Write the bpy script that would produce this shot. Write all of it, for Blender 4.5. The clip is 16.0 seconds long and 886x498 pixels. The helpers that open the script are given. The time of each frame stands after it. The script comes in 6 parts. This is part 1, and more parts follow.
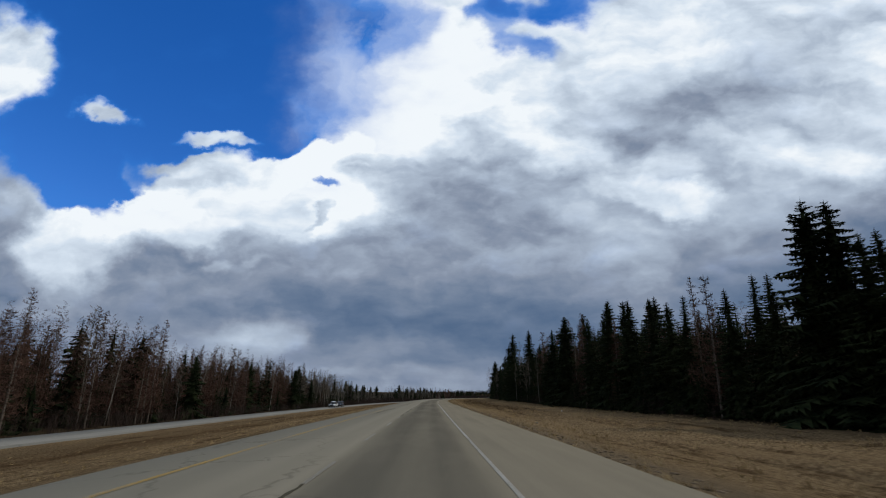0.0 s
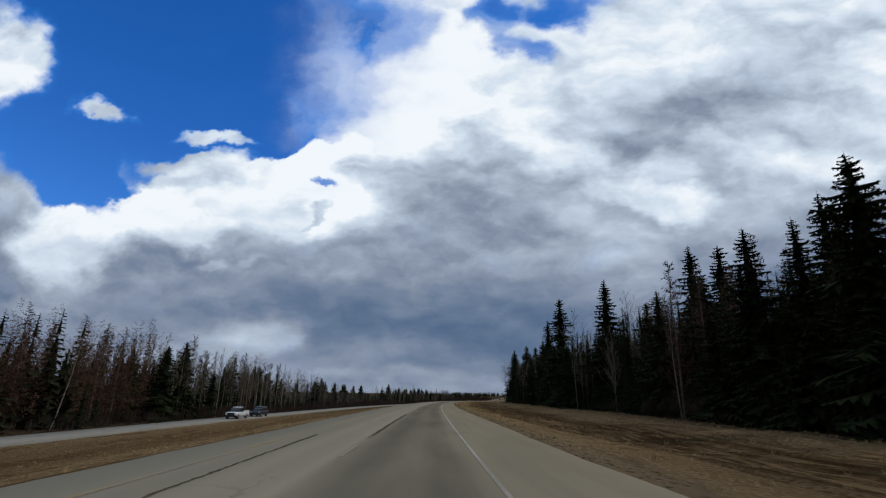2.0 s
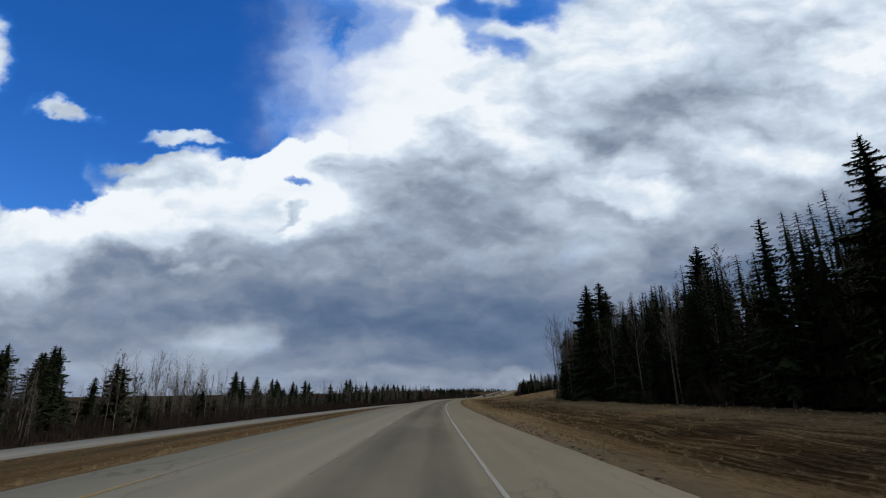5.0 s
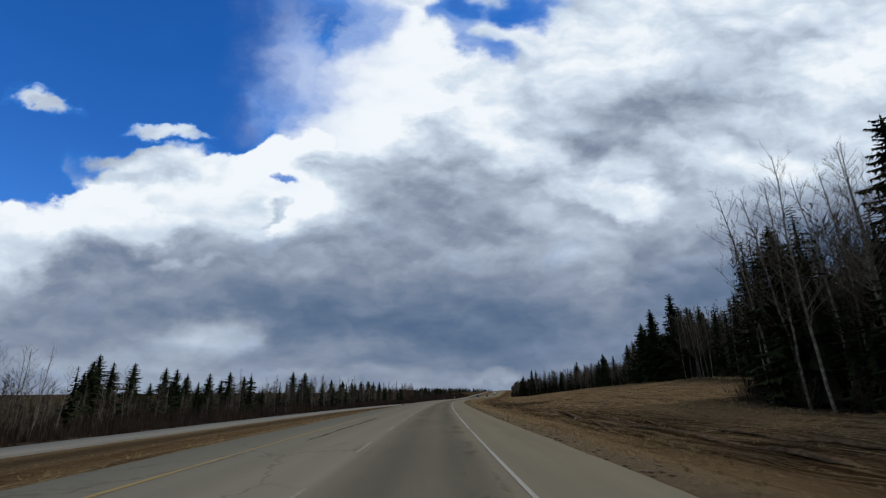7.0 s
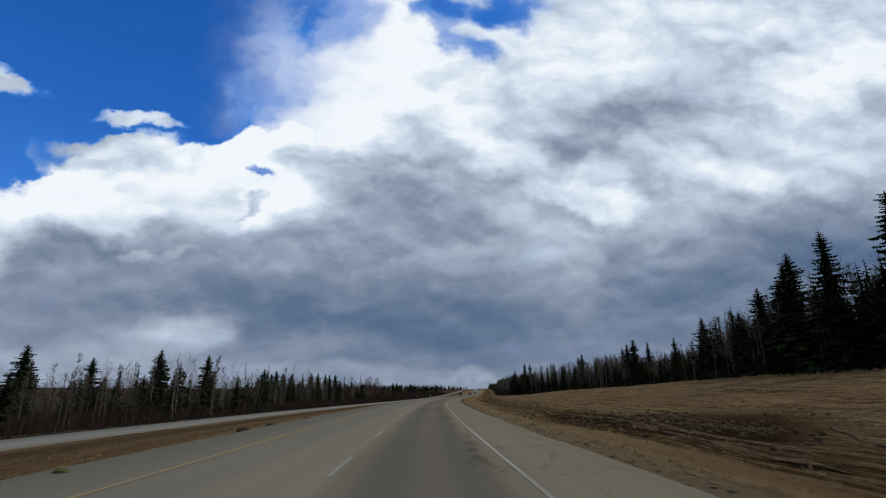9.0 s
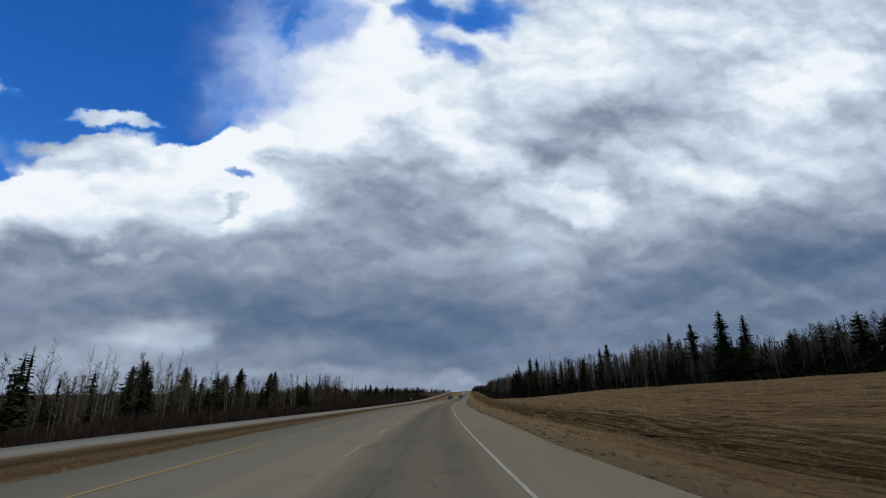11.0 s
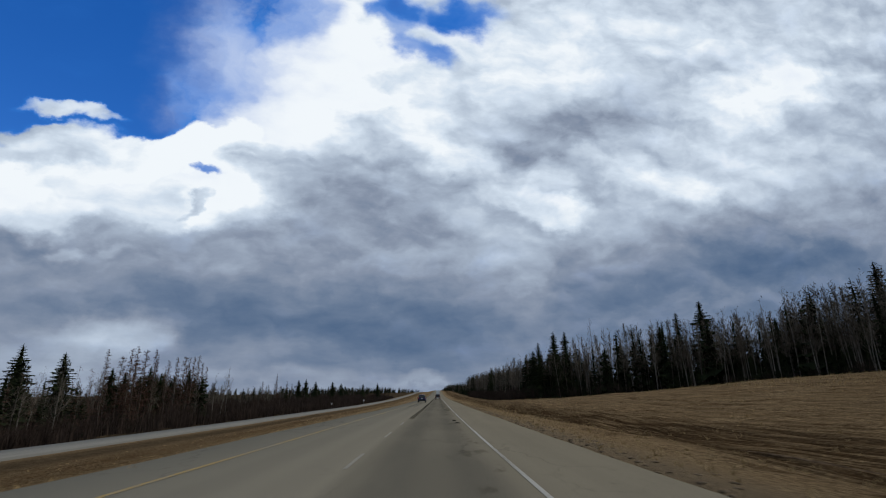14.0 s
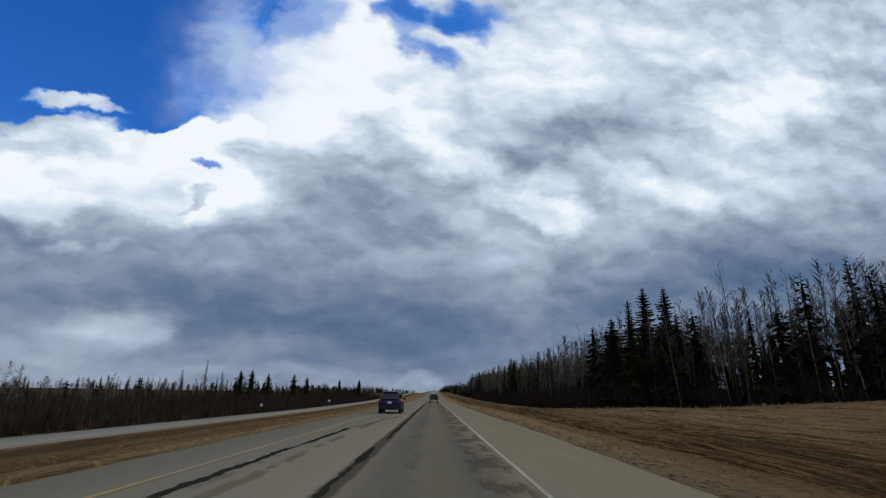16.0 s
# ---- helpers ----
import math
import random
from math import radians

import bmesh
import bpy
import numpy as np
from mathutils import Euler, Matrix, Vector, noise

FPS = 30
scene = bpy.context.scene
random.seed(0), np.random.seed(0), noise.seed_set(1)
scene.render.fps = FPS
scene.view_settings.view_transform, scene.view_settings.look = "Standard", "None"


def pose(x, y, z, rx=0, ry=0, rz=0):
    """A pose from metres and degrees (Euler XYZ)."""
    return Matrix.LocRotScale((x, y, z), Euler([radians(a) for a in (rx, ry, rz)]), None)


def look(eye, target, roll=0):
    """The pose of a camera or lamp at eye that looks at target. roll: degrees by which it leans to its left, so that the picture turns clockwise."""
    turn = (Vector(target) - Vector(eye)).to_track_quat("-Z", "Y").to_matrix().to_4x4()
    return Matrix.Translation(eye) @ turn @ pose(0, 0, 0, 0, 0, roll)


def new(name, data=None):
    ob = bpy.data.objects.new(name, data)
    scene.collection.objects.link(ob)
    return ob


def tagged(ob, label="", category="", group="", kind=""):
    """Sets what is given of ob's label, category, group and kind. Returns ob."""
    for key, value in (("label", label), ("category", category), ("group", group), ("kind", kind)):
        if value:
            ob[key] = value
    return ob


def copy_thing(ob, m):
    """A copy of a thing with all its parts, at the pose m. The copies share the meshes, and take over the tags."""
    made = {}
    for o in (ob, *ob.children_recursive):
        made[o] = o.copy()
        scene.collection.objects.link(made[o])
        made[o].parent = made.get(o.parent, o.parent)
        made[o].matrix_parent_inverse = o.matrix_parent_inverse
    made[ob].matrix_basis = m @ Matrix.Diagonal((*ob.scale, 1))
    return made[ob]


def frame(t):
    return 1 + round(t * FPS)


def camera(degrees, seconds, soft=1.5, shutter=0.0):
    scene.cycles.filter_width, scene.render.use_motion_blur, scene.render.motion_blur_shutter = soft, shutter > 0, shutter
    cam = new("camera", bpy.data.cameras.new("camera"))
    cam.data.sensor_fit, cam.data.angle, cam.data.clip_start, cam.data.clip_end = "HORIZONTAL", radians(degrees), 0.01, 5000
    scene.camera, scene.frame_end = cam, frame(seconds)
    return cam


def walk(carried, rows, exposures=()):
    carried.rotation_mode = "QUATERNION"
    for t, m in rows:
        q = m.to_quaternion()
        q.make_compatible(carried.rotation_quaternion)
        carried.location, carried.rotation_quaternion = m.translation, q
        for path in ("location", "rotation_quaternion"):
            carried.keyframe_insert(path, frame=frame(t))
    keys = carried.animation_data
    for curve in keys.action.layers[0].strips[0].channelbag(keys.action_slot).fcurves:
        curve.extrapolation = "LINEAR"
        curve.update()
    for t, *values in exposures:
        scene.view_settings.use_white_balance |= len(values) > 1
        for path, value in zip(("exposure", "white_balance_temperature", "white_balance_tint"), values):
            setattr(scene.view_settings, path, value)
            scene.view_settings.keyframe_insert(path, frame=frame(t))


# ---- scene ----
cam = camera(85.0, 16.0, soft=1.1, shutter=0.1)

# seconds, place in metres, heading to the right of north, tilt and lean in degrees
DRIVE = [
    (0.0, 0.00, 0.00, 1.40, 1.54, 16.58, 0.62),
    (0.5, 0.03, 19.19, 1.29, 1.53, 17.01, 0.73),
    (1.0, 0.12, 38.41, 1.19, 1.57, 16.72, 0.96),
    (1.5, 0.27, 57.65, 1.07, 1.73, 16.70, 0.99),
    (2.0, 0.50, 76.92, 0.96, 1.92, 16.79, 1.13),
    (2.5, 0.82, 96.20, 0.84, 2.30, 16.07, 0.70),
    (3.0, 1.23, 115.50, 0.72, 2.75, 16.36, 0.32),
    (3.5, 1.75, 134.81, 0.60, 3.08, 16.53, 0.25),
    (4.0, 2.38, 154.13, 0.48, 3.69, 16.69, -0.86),
    (4.5, 3.13, 173.45, 0.35, 4.23, 16.61, -0.83),
    (5.0, 4.01, 192.79, 0.22, 4.71, 16.52, -0.79),
    (5.5, 5.04, 212.12, 0.09, 5.15, 16.44, -0.75),
    (6.0, 6.23, 231.45, -0.04, 5.58, 16.35, -0.71),
    (6.5, 7.58, 250.77, -0.18, 6.00, 16.27, -0.67),
    (7.0, 9.10, 270.08, -0.32, 6.42, 16.52, -0.40),
    (7.5, 10.82, 289.37, -0.46, 7.06, 16.63, -0.12),
    (8.0, 12.73, 308.65, -0.60, 7.72, 16.67, -0.09),
    (8.5, 14.84, 327.89, -0.74, 8.48, 16.34, 0.07),
    (9.0, 17.17, 347.11, -0.88, 9.22, 16.28, 0.25),
    (9.5, 19.71, 366.29, -1.02, 9.87, 16.37, 0.11),
    (10.0, 22.48, 385.43, -1.16, 10.44, 16.45, -0.04),
    (10.5, 25.48, 404.52, -1.30, 10.95, 16.54, -0.18),
    (11.0, 28.70, 423.56, -1.45, 11.44, 16.63, -0.32),
    (11.5, 32.15, 442.55, -1.59, 11.93, 16.71, -0.47),
    (12.0, 35.82, 461.47, -1.72, 12.43, 16.57, -0.43),
    (12.5, 39.70, 480.33, -1.86, 12.93, 16.72, -0.43),
    (13.0, 43.78, 499.13, -1.99, 13.46, 16.45, -0.36),
    (13.5, 48.05, 517.86, -2.12, 14.18, 16.66, -0.37),
    (14.0, 52.47, 536.53, -2.25, 15.05, 16.64, -0.70),
    (14.5, 57.03, 555.13, -2.37, 15.68, 16.79, -0.78),
    (15.0, 61.68, 573.68, -2.48, 15.93, 16.73, -0.62),
    (15.5, 66.39, 592.18, -2.59, 15.57, 16.69, 0.16),
    (16.0, 71.11, 610.65, -2.69, 15.12, 16.82, 0.81),
]


def aimed(x, y, z, heading, tilt, lean):
    h, p = radians(heading), radians(tilt)
    way = Vector((math.sin(h) * math.cos(p), math.cos(h) * math.cos(p), math.sin(p)))
    return look((x, y, z), Vector((x, y, z)) + way, lean)


walk(cam, [(row[0], aimed(*row[1:])) for row in DRIVE])
scene.view_settings.exposure = 0.0

# ---- sky: a broken deck of cumulus over clear blue, charted round the middle of the view ----
world = bpy.data.worlds.new("sky")
scene.world = world
world.use_nodes = True
wn, wl = world.node_tree.nodes, world.node_tree.links
wn.clear()


def wnode(kind, **props):
    n = wn.new(kind)
    for key, value in props.items():
        if key == "op":
            n.operation = value
        elif key == "type":
            n.vector_type = value
    return n


def wmath(op, a, b=0.0, c=None, clamp=False):
    n = wn.new("ShaderNodeMath")
    n.operation, n.use_clamp = op, clamp
    for i, v in enumerate((a, b, c)):
        if v is None:
            continue
        if isinstance(v, (int, float)):
            n.inputs[i].default_value = v
        else:
            wl.new(v, n.inputs[i])
    return n.outputs[0]


def wvec(op, a, b=None, out=0):
    n = wn.new("ShaderNodeVectorMath")
    n.operation = op
    for i, v in enumerate((a, b)):
        if v is None:
            continue
        if isinstance(v, (tuple, Vector)):
            n.inputs[i].default_value = v
        else:
            wl.new(v, n.inputs[i])
    return n.outputs["Value" if out else "Vector"]


def wnoise(vec, scale, detail, rough=0.55, distort=0.0):
    n = wn.new("ShaderNodeTexNoise")
    n.inputs["Scale"].default_value, n.inputs["Detail"].default_value = scale, detail
    n.inputs["Roughness"].default_value, n.inputs["Distortion"].default_value = rough, distort
    wl.new(vec, n.inputs["Vector"])
    return n


def wramp(fac, stops, smooth="LINEAR"):
    n = wn.new("ShaderNodeValToRGB")
    n.color_ramp.interpolation = smooth
    el = n.color_ramp.elements
    while len(el) < len(stops):
        el.new(0.5)
    for e, (at, col) in zip(el, stops):
        e.position = at
        e.color = (*col, 1) if isinstance(col, tuple) else (col, col, col, 1)
    wl.new(fac, n.inputs["Fac"])
    return n.outputs["Color"]


def srgb(r, g, b):
    return tuple(((c / 255 + 0.055) / 1.055) ** 2.4 if c > 10 else c / 3295 for c in (r, g, b))


coord = wn.new("ShaderNodeTexCoord").outputs["Generated"]
direction = wvec("NORMALIZE", coord)
parts = wn.new("ShaderNodeSeparateXYZ")
wl.new(direction, parts.inputs[0])
SKY_H, SKY_P = radians(7.72), radians(16.67)
ahead = Vector((math.sin(SKY_H) * math.cos(SKY_P), math.cos(SKY_H) * math.cos(SKY_P), math.sin(SKY_P)))
aside = Vector((math.cos(SKY_H), -math.sin(SKY_H), 0))
above = aside.cross(ahead)
depth = wmath("MAXIMUM", wvec("DOT_PRODUCT", direction, ahead, 1), 0.08)
chart = wn.new("ShaderNodeCombineXYZ")
wl.new(wmath("DIVIDE", wmath("MULTIPLY", wvec("DOT_PRODUCT", direction, aside, 1), 100.0), depth), chart.inputs[0])
wl.new(wmath("DIVIDE", wmath("MULTIPLY", wvec("DOT_PRODUCT", direction, above, 1), 100.0), depth), chart.inputs[1])
chart = chart.outputs[0]

# the cloud deck lies flat overhead, so its texture is squeezed towards the horizon
lift = wmath("ADD", wmath("MAXIMUM", parts.outputs[2], 0.0), 0.16)
deck = wn.new("ShaderNodeCombineXYZ")
wl.new(wmath("DIVIDE", parts.outputs[0], lift), deck.inputs[0])
wl.new(wmath("DIVIDE", parts.outputs[1], lift), deck.inputs[1])
wl.new(wmath("MULTIPLY", parts.outputs[2], 2.0), deck.inputs[2])
deck = deck.outputs[0]

billow = wnoise(wvec("MULTIPLY", chart, (1.0, 1.35, 1.0)), 0.07, 5.0, 0.54)
drift = wvec("MULTIPLY", wvec("SUBTRACT", billow.outputs["Color"], (0.5, 0.5, 0.5)), (24.0, 15.0, 0.0))
bent = wvec("ADD", chart, drift)


def puff(total, x, y, rx, ry, turn, soft, amount):
    """Adds a soft patch of the given size and turn at a place of the sky's chart."""
    m = wn.new("ShaderNodeMapping")
    m.vector_type = "TEXTURE"
    m.inputs["Location"].default_value = (x, y, 0)
    m.inputs["Rotation"].default_value = (0, 0, radians(turn))
    m.inputs["Scale"].default_value = (rx, ry, 1)
    wl.new(bent, m.inputs["Vector"])
    r = wn.new("ShaderNodeMapRange")
    r.interpolation_type = "SMOOTHSTEP"
    r.inputs["From Min"].default_value, r.inputs["From Max"].default_value = 1 - soft, 1 + soft
    r.inputs["To Min"].default_value, r.inputs["To Max"].default_value = amount, 0.0
    flat = wvec("MULTIPLY", m.outputs[0], (1, 1, 0))
    wl.new(wvec("LENGTH", flat, None, 1), r.inputs["Value"])
    return wmath("ADD", total, r.outputs[0])


elevation = wmath("DIVIDE", wmath("ARCSINE", parts.outputs[2]), radians(90.0), clamp=True)
light = wramp(elevation, [(0.0, 0.64), (0.016, 0.58), (0.045, 0.56), (0.085, 0.54), (0.13, 0.61), (0.20, 0.74), (0.30, 0.78), (0.5, 0.82), (1.0, 0.74)])
clear = wmath("ADD", 0.0, 0.0)
light = puff(light, -9.8, 36.3, 23.4, 13.4, -10, 0.8, 0.03)
light = puff(light, -16.8, 27.6, 17.5, 8.8, 0, 0.8, 0.05)
light = puff(light, 7.7, 28.2, 7.0, 7.0, 0, 0.7, 0.12)
light = puff(light, -53.0, 9.2, 33.9, 5.8, 3, 0.35, 0.21)
light = puff(light, -29.7, 8.1, 9.9, 4.7, -10, 0.3, 0.12)
light = puff(light, -77.6, 10.6, 12.9, 5.3, 0, 0.4, 0.12)
light = puff(light, -95.1, 3.0, 13.4, 8.8, 15, 0.4, 0.3)
light = puff(light, -44.9, 18.8, 16.4, 3.7, -8, 0.5, 0.1)
light = puff(light, 15.9, 18.8, 9.3, 4.7, 0, 0.6, 0.16)
light = puff(light, 35.7, 8.9, 8.8, 2.8, -5, 0.5, 0.18)
light = puff(light, 26.4, 12.4, 10.5, 2.3, 10, 0.6, 0.1)
light = puff(light, 83.6, 36.3, 14.0, 5.8, 15, 0.6, 0.16)
light = puff(light, 63.8, 15.9, 16.4, 4.4, -8, 0.6, 0.13)
light = puff(light, 22.9, 44.5, 25.7, 8.2, 0, 0.8, 0.1)
light = puff(light, 31.1, 36.3, 9.3, 4.7, 0, 0.7, 0.08)
light = puff(light, 77.8, 44.5, 30.4, 12.9, 0, 0.8, 0.07)
light = puff(light, 81.3, 22.3, 18.7, 5.8, 0, 0.8, 0.06)
light = puff(light, -51.3, -16.8, 9.9, 3.7, 5, 0.8, 0.19)
light = puff(light, -61.2, -21.5, 30.4, 7.0, 0, 0.9, 0.06)
light = puff(light, -74.1, -23.8, 25.7, 3.0, 0, 0.8, 0.07)
light = puff(light, 10.0, -27.5, 8.2, 1.5, -8, 0.7, 0.1)
light = puff(light, -33.2, -27.2, 30.4, 1.6, 0, 0.8, 0.06)
light = puff(light, -60.6, -1.6, 3.5, 1.6, 0, 0.6, 0.12)
light = puff(light, -51.9, -1.6, 2.6, 1.4, 0, 0.6, 0.09)
light = puff(light, 31.1, -6.9, 4.7, 8.2, 0, 0.8, 0.06)
light = puff(light, -19.2, -20.0, 8.2, 2.6, 0, 0.8, 0.05)
light = puff(light, -107.9, 42.2, 12.9, 12.9, 0, 0.6, 0.12)
light = puff(light, -103.3, -10.4, 10.5, 2.6, 0, 0.6, 0.1)
light = puff(light, -7.5, 13.6, 17.5, 8.8, 0, 0.8, -0.11)
light = puff(light, -9.8, 2.5, 24.5, 4.9, 0, 0.8, -0.06)
light = puff(light, 34.6, 24.1, 16.4, 4.2, 18, 0.7, -0.15)
light = puff(light, 54.4, 37.5, 15.2, 5.3, 25, 0.8, -0.05)
light = puff(light, 74.3, -0.5, 30.4, 7.0, 8, 0.8, -0.11)
light = puff(light, 77.8, 8.3, 15.2, 3.3, 12, 0.7, -0.07)
light = puff(light, -27.3, -14.5, 30.4, 6.4, 0, 0.9, -0.06)
light = puff(light, 6.5, -15.7, 18.7, 7.6, 0, 0.9, -0.05)
light = puff(light, -70.6, -0.5, 22.2, 2.8, -3, 0.6, -0.06)
light = puff(light, -62.4, 16.5, 15.2, 3.5, 0, 0.7, 0.03)
light = puff(light, -53.0, 20.9, 10.5, 2.8, 0, 0.7, 0.04)
light = puff(light, -82.2, -11.6, 23.4, 5.8, 0, 0.9, 0.05)
light = puff(light, -37.9, 8.8, 2.6, 1.1, 15, 0.6, -0.18)
light = puff(light, -26.2, 19.7, 4.2, 1.6, 0, 0.6, -0.1)
light = puff(light, 101.2, -2.2, 16.4, 4.7, 5, 0.7, -0.08)
light = puff(light, -85.8, 32.8, 8.2, 3.5, -8, 0.5, 0.1)
light = puff(light, -60.3, 26.1, 11.7, 2.8, -6, 0.5, 0.14)
light = puff(light, 58.0, 31.7, 44.4, 22.2, 8, 0.9, 0.07)
light = puff(light, -108.0, 42.2, 16.4, 12.9, 0, 0.5, 0.08)
light = puff(light, -36.7, 21.7, 7.0, 3.5, 0, 0.5, 0.08)
light = puff(light, -49.6, 17.4, 22.2, 4.0, 3, 0.6, 0.1)
light = puff(light, -77.6, 13.0, 10.5, 3.0, 0, 0.6, 0.1)
light = puff(light, -32.0, 31.0, 9.0, 15.0, -8, 0.8, 0.2)
clear = puff(clear, -78.0, 43.4, 55.0, 26.3, 0, 0.35, 1.7)
clear = puff(clear, -45.5, 24.9, 8.8, 3.7, -5, 0.5, 0.9)
clear = puff(clear, -21.5, 48.6, 9.4, 5.3, 0, 0.7, 0.9)
clear = puff(clear, 6.0, 40.4, 7.0, 2.6, -10, 0.6, 0.95)
clear = puff(clear, 0.7, 48.0, 4.0, 5.6, -20, 0.6, 1)
clear = puff(clear, 14.1, 49.4, 9.9, 3.5, 0, 0.6, 1.15)
clear = puff(clear, -91.6, 14.1, 8.8, 7.2, 25, 0.4, 1.3)
clear = puff(clear, -58.3, 13.9, 4.7, 1.1, 0, 0.5, 1.2)
clear = puff(clear, -34.4, 13.7, 2.8, 0.9, -15, 0.5, 0.8)
clear = puff(clear, -98.6, 22.3, 10.5, 7.0, 0, 0.5, 1)
clear = puff(clear, -86.4, 32.1, 6.1, 1.9, -8, 0.6, -1.6)
clear = puff(clear, -89.3, 35.2, 3.0, 1.1, 0, 0.6, -0.8)
clear = puff(clear, -60.3, 25.6, 10.5, 1.5, -6, 0.5, -1.5)
clear = puff(clear, -64.2, 20.9, 8.8, 1.6, 4, 0.5, -1.3)
clear = puff(clear, -50.7, 16.9, 23.4, 3.7, 3, 0.35, -1.9)
clear = puff(clear, -34.9, 20.9, 7.0, 3.7, 0, 0.35, -1.8)
clear = puff(clear, -74.1, 13.0, 9.4, 2.3, 4, 0.4, -1.7)
clear = puff(clear, -94.0, 4.8, 12.9, 3.5, -8, 0.4, -1.8)
clear = puff(clear, -111.0, 45.5, 13.0, 9.6, 0, 0.5, -2.0)
wisps = puff(wmath("ADD", 0.0, 0.0), -18.5, 38.0, 17.5, 17.0, -15, 0.85, 0.9)
wisps = puff(wisps, -28.5, 26.4, 12.9, 3.5, 0, 0.7, 0.5)

soft_noise = wnoise(deck, 1.6, 5.0, 0.55)
fluff = wnoise(wvec("MULTIPLY", wvec("ADD", chart, wvec("MULTIPLY", drift, (0.3, 0.3, 0.0))), (0.062, 0.125, 1.0)), 1.0, 6.0, 0.53)
curds = wn.new("ShaderNodeTexVoronoi")
curds.feature = "SMOOTH_F1"
curds.inputs["Scale"].default_value, curds.inputs["Detail"].default_value, curds.inputs["Roughness"].default_value, curds.inputs["Smoothness"].default_value = 0.15, 2.0, 0.5, 0.6
wl.new(wvec("MULTIPLY", bent, (0.8, 1.3, 1.0)), curds.inputs["Vector"])
grain = wmath("ADD", wmath("MULTIPLY", wmath("SUBTRACT", soft_noise.outputs["Fac"], 0.5), 0.3), wmath("MULTIPLY", wmath("SUBTRACT", fluff.outputs["Fac"], 0.5), 0.24))
# lit crowns and shaded undersides: how the cloud thins out upwards
raised = wnoise(wvec("MULTIPLY", wvec("ADD", wvec("ADD", chart, (0.8, 2.2, 0.0)), wvec("MULTIPLY", drift, (0.3, 0.3, 0.0))), (0.062, 0.125, 1.0)), 1.0, 5.0, 0.53)
grain = wmath("ADD", grain, wmath("MULTIPLY", wmath("SUBTRACT", fluff.outputs["Fac"], raised.outputs["Fac"]), 0.36))
grain = wmath("ADD", grain, wmath("MULTIPLY", wmath("SUBTRACT", 0.72, curds.outputs["Distance"]), 0.1))
calm = wn.new("ShaderNodeMapRange")
calm.inputs["From Min"].default_value, calm.inputs["From Max"].default_value = 0.0, 0.3
calm.inputs["To Min"].default_value, calm.inputs["To Max"].default_value = 0.28, 1.0
wl.new(elevation, calm.inputs["Value"])
grain = wmath("MULTIPLY", grain, calm.outputs[0])
light = wmath("ADD", wmath("ADD", light, grain), wmath("MULTIPLY", wisps, 0.34))
cloud = wramp(light, [(0.30, srgb(57, 83, 118)), (0.42, srgb(80, 103, 134)), (0.52, srgb(104, 122, 148)), (0.62, srgb(135, 147, 167)), (0.76, srgb(172, 186, 204)), (0.90, srgb(211, 224, 238)), (1.0, srgb(241, 247, 252))])
blue = wn.new("ShaderNodeTexSky")
blue.sky_type, blue.sun_disc = "NISHITA", False
SUN_UP, SUN_TO = 42.0, 84.0
blue.sun_elevation, blue.sun_rotation = radians(SUN_UP), radians(SUN_TO)
blue.air_density, blue.dust_density, blue.ozone_density = 1.0, 0.3, 2.0
deep = wn.new("ShaderNodeHueSaturation")
deep.inputs["Saturation"].default_value, deep.inputs["Value"].default_value = 1.2, 0.106
wl.new(wvec("MULTIPLY", blue.outputs[0], (0.84, 0.96, 1.40)), deep.inputs["Color"])
wisp = wnoise(wvec("MULTIPLY", bent, (0.07, 0.045, 1.0)), 1.0, 5.0, 0.5)
edge = wmath("ADD", clear, wmath("MULTIPLY", wmath("SUBTRACT", fluff.outputs["Fac"], 0.5), 1.1))
gap = wn.new("ShaderNodeMapRange")
gap.interpolation_type = "SMOOTHSTEP"
gap.inputs["From Min"].default_value, gap.inputs["From Max"].default_value = 0.0, 1.25
wl.new(edge, gap.inputs["Value"])
mixed = wn.new("ShaderNodeMix")
mixed.data_type = "RGBA"
# thin haze pales the blue beside the clouds
veil = wn.new("ShaderNodeMapRange")
veil.interpolation_type = "SMOOTHSTEP"
veil.inputs["From Min"].default_value, veil.inputs["From Max"].default_value = 0.45, 1.7
wl.new(wmath("SUBTRACT", edge, wmath("MULTIPLY", wisps, 1.1)), veil.inputs["Value"])
thin = wn.new("ShaderNodeMix")
thin.data_type = "RGBA"
wl.new(veil.outputs[0], thin.inputs[0])
thin.inputs[6].default_value = (*srgb(52, 124, 212), 1)
wl.new(deep.outputs[0], thin.inputs[7])
back = wn.new("ShaderNodeBackground")
back.inputs["Strength"].default_value = 1.0
# torn thin cloud hangs in the opening beside the bright mass
torn = wn.new("ShaderNodeMapRange")
torn.inputs["From Min"].default_value, torn.inputs["From Max"].default_value = 0.36, 0.72
wl.new(wisp.outputs["Fac"], torn.inputs["Value"])
open_sky = wmath("MULTIPLY", gap.outputs[0], wmath("SUBTRACT", 1.0, wmath("MULTIPLY", wisps, wmath("MULTIPLY", torn.outputs[0], 0.75)), clamp=True))
wl.new(open_sky, mixed.inputs[0])
wl.new(cloud, mixed.inputs[6])
wl.new(thin.outputs[2], mixed.inputs[7])
wl.new(mixed.outputs[2], back.inputs["Color"])
out = wn.new("ShaderNodeOutputWorld")
wl.new(back.outputs[0], out.inputs["Surface"])

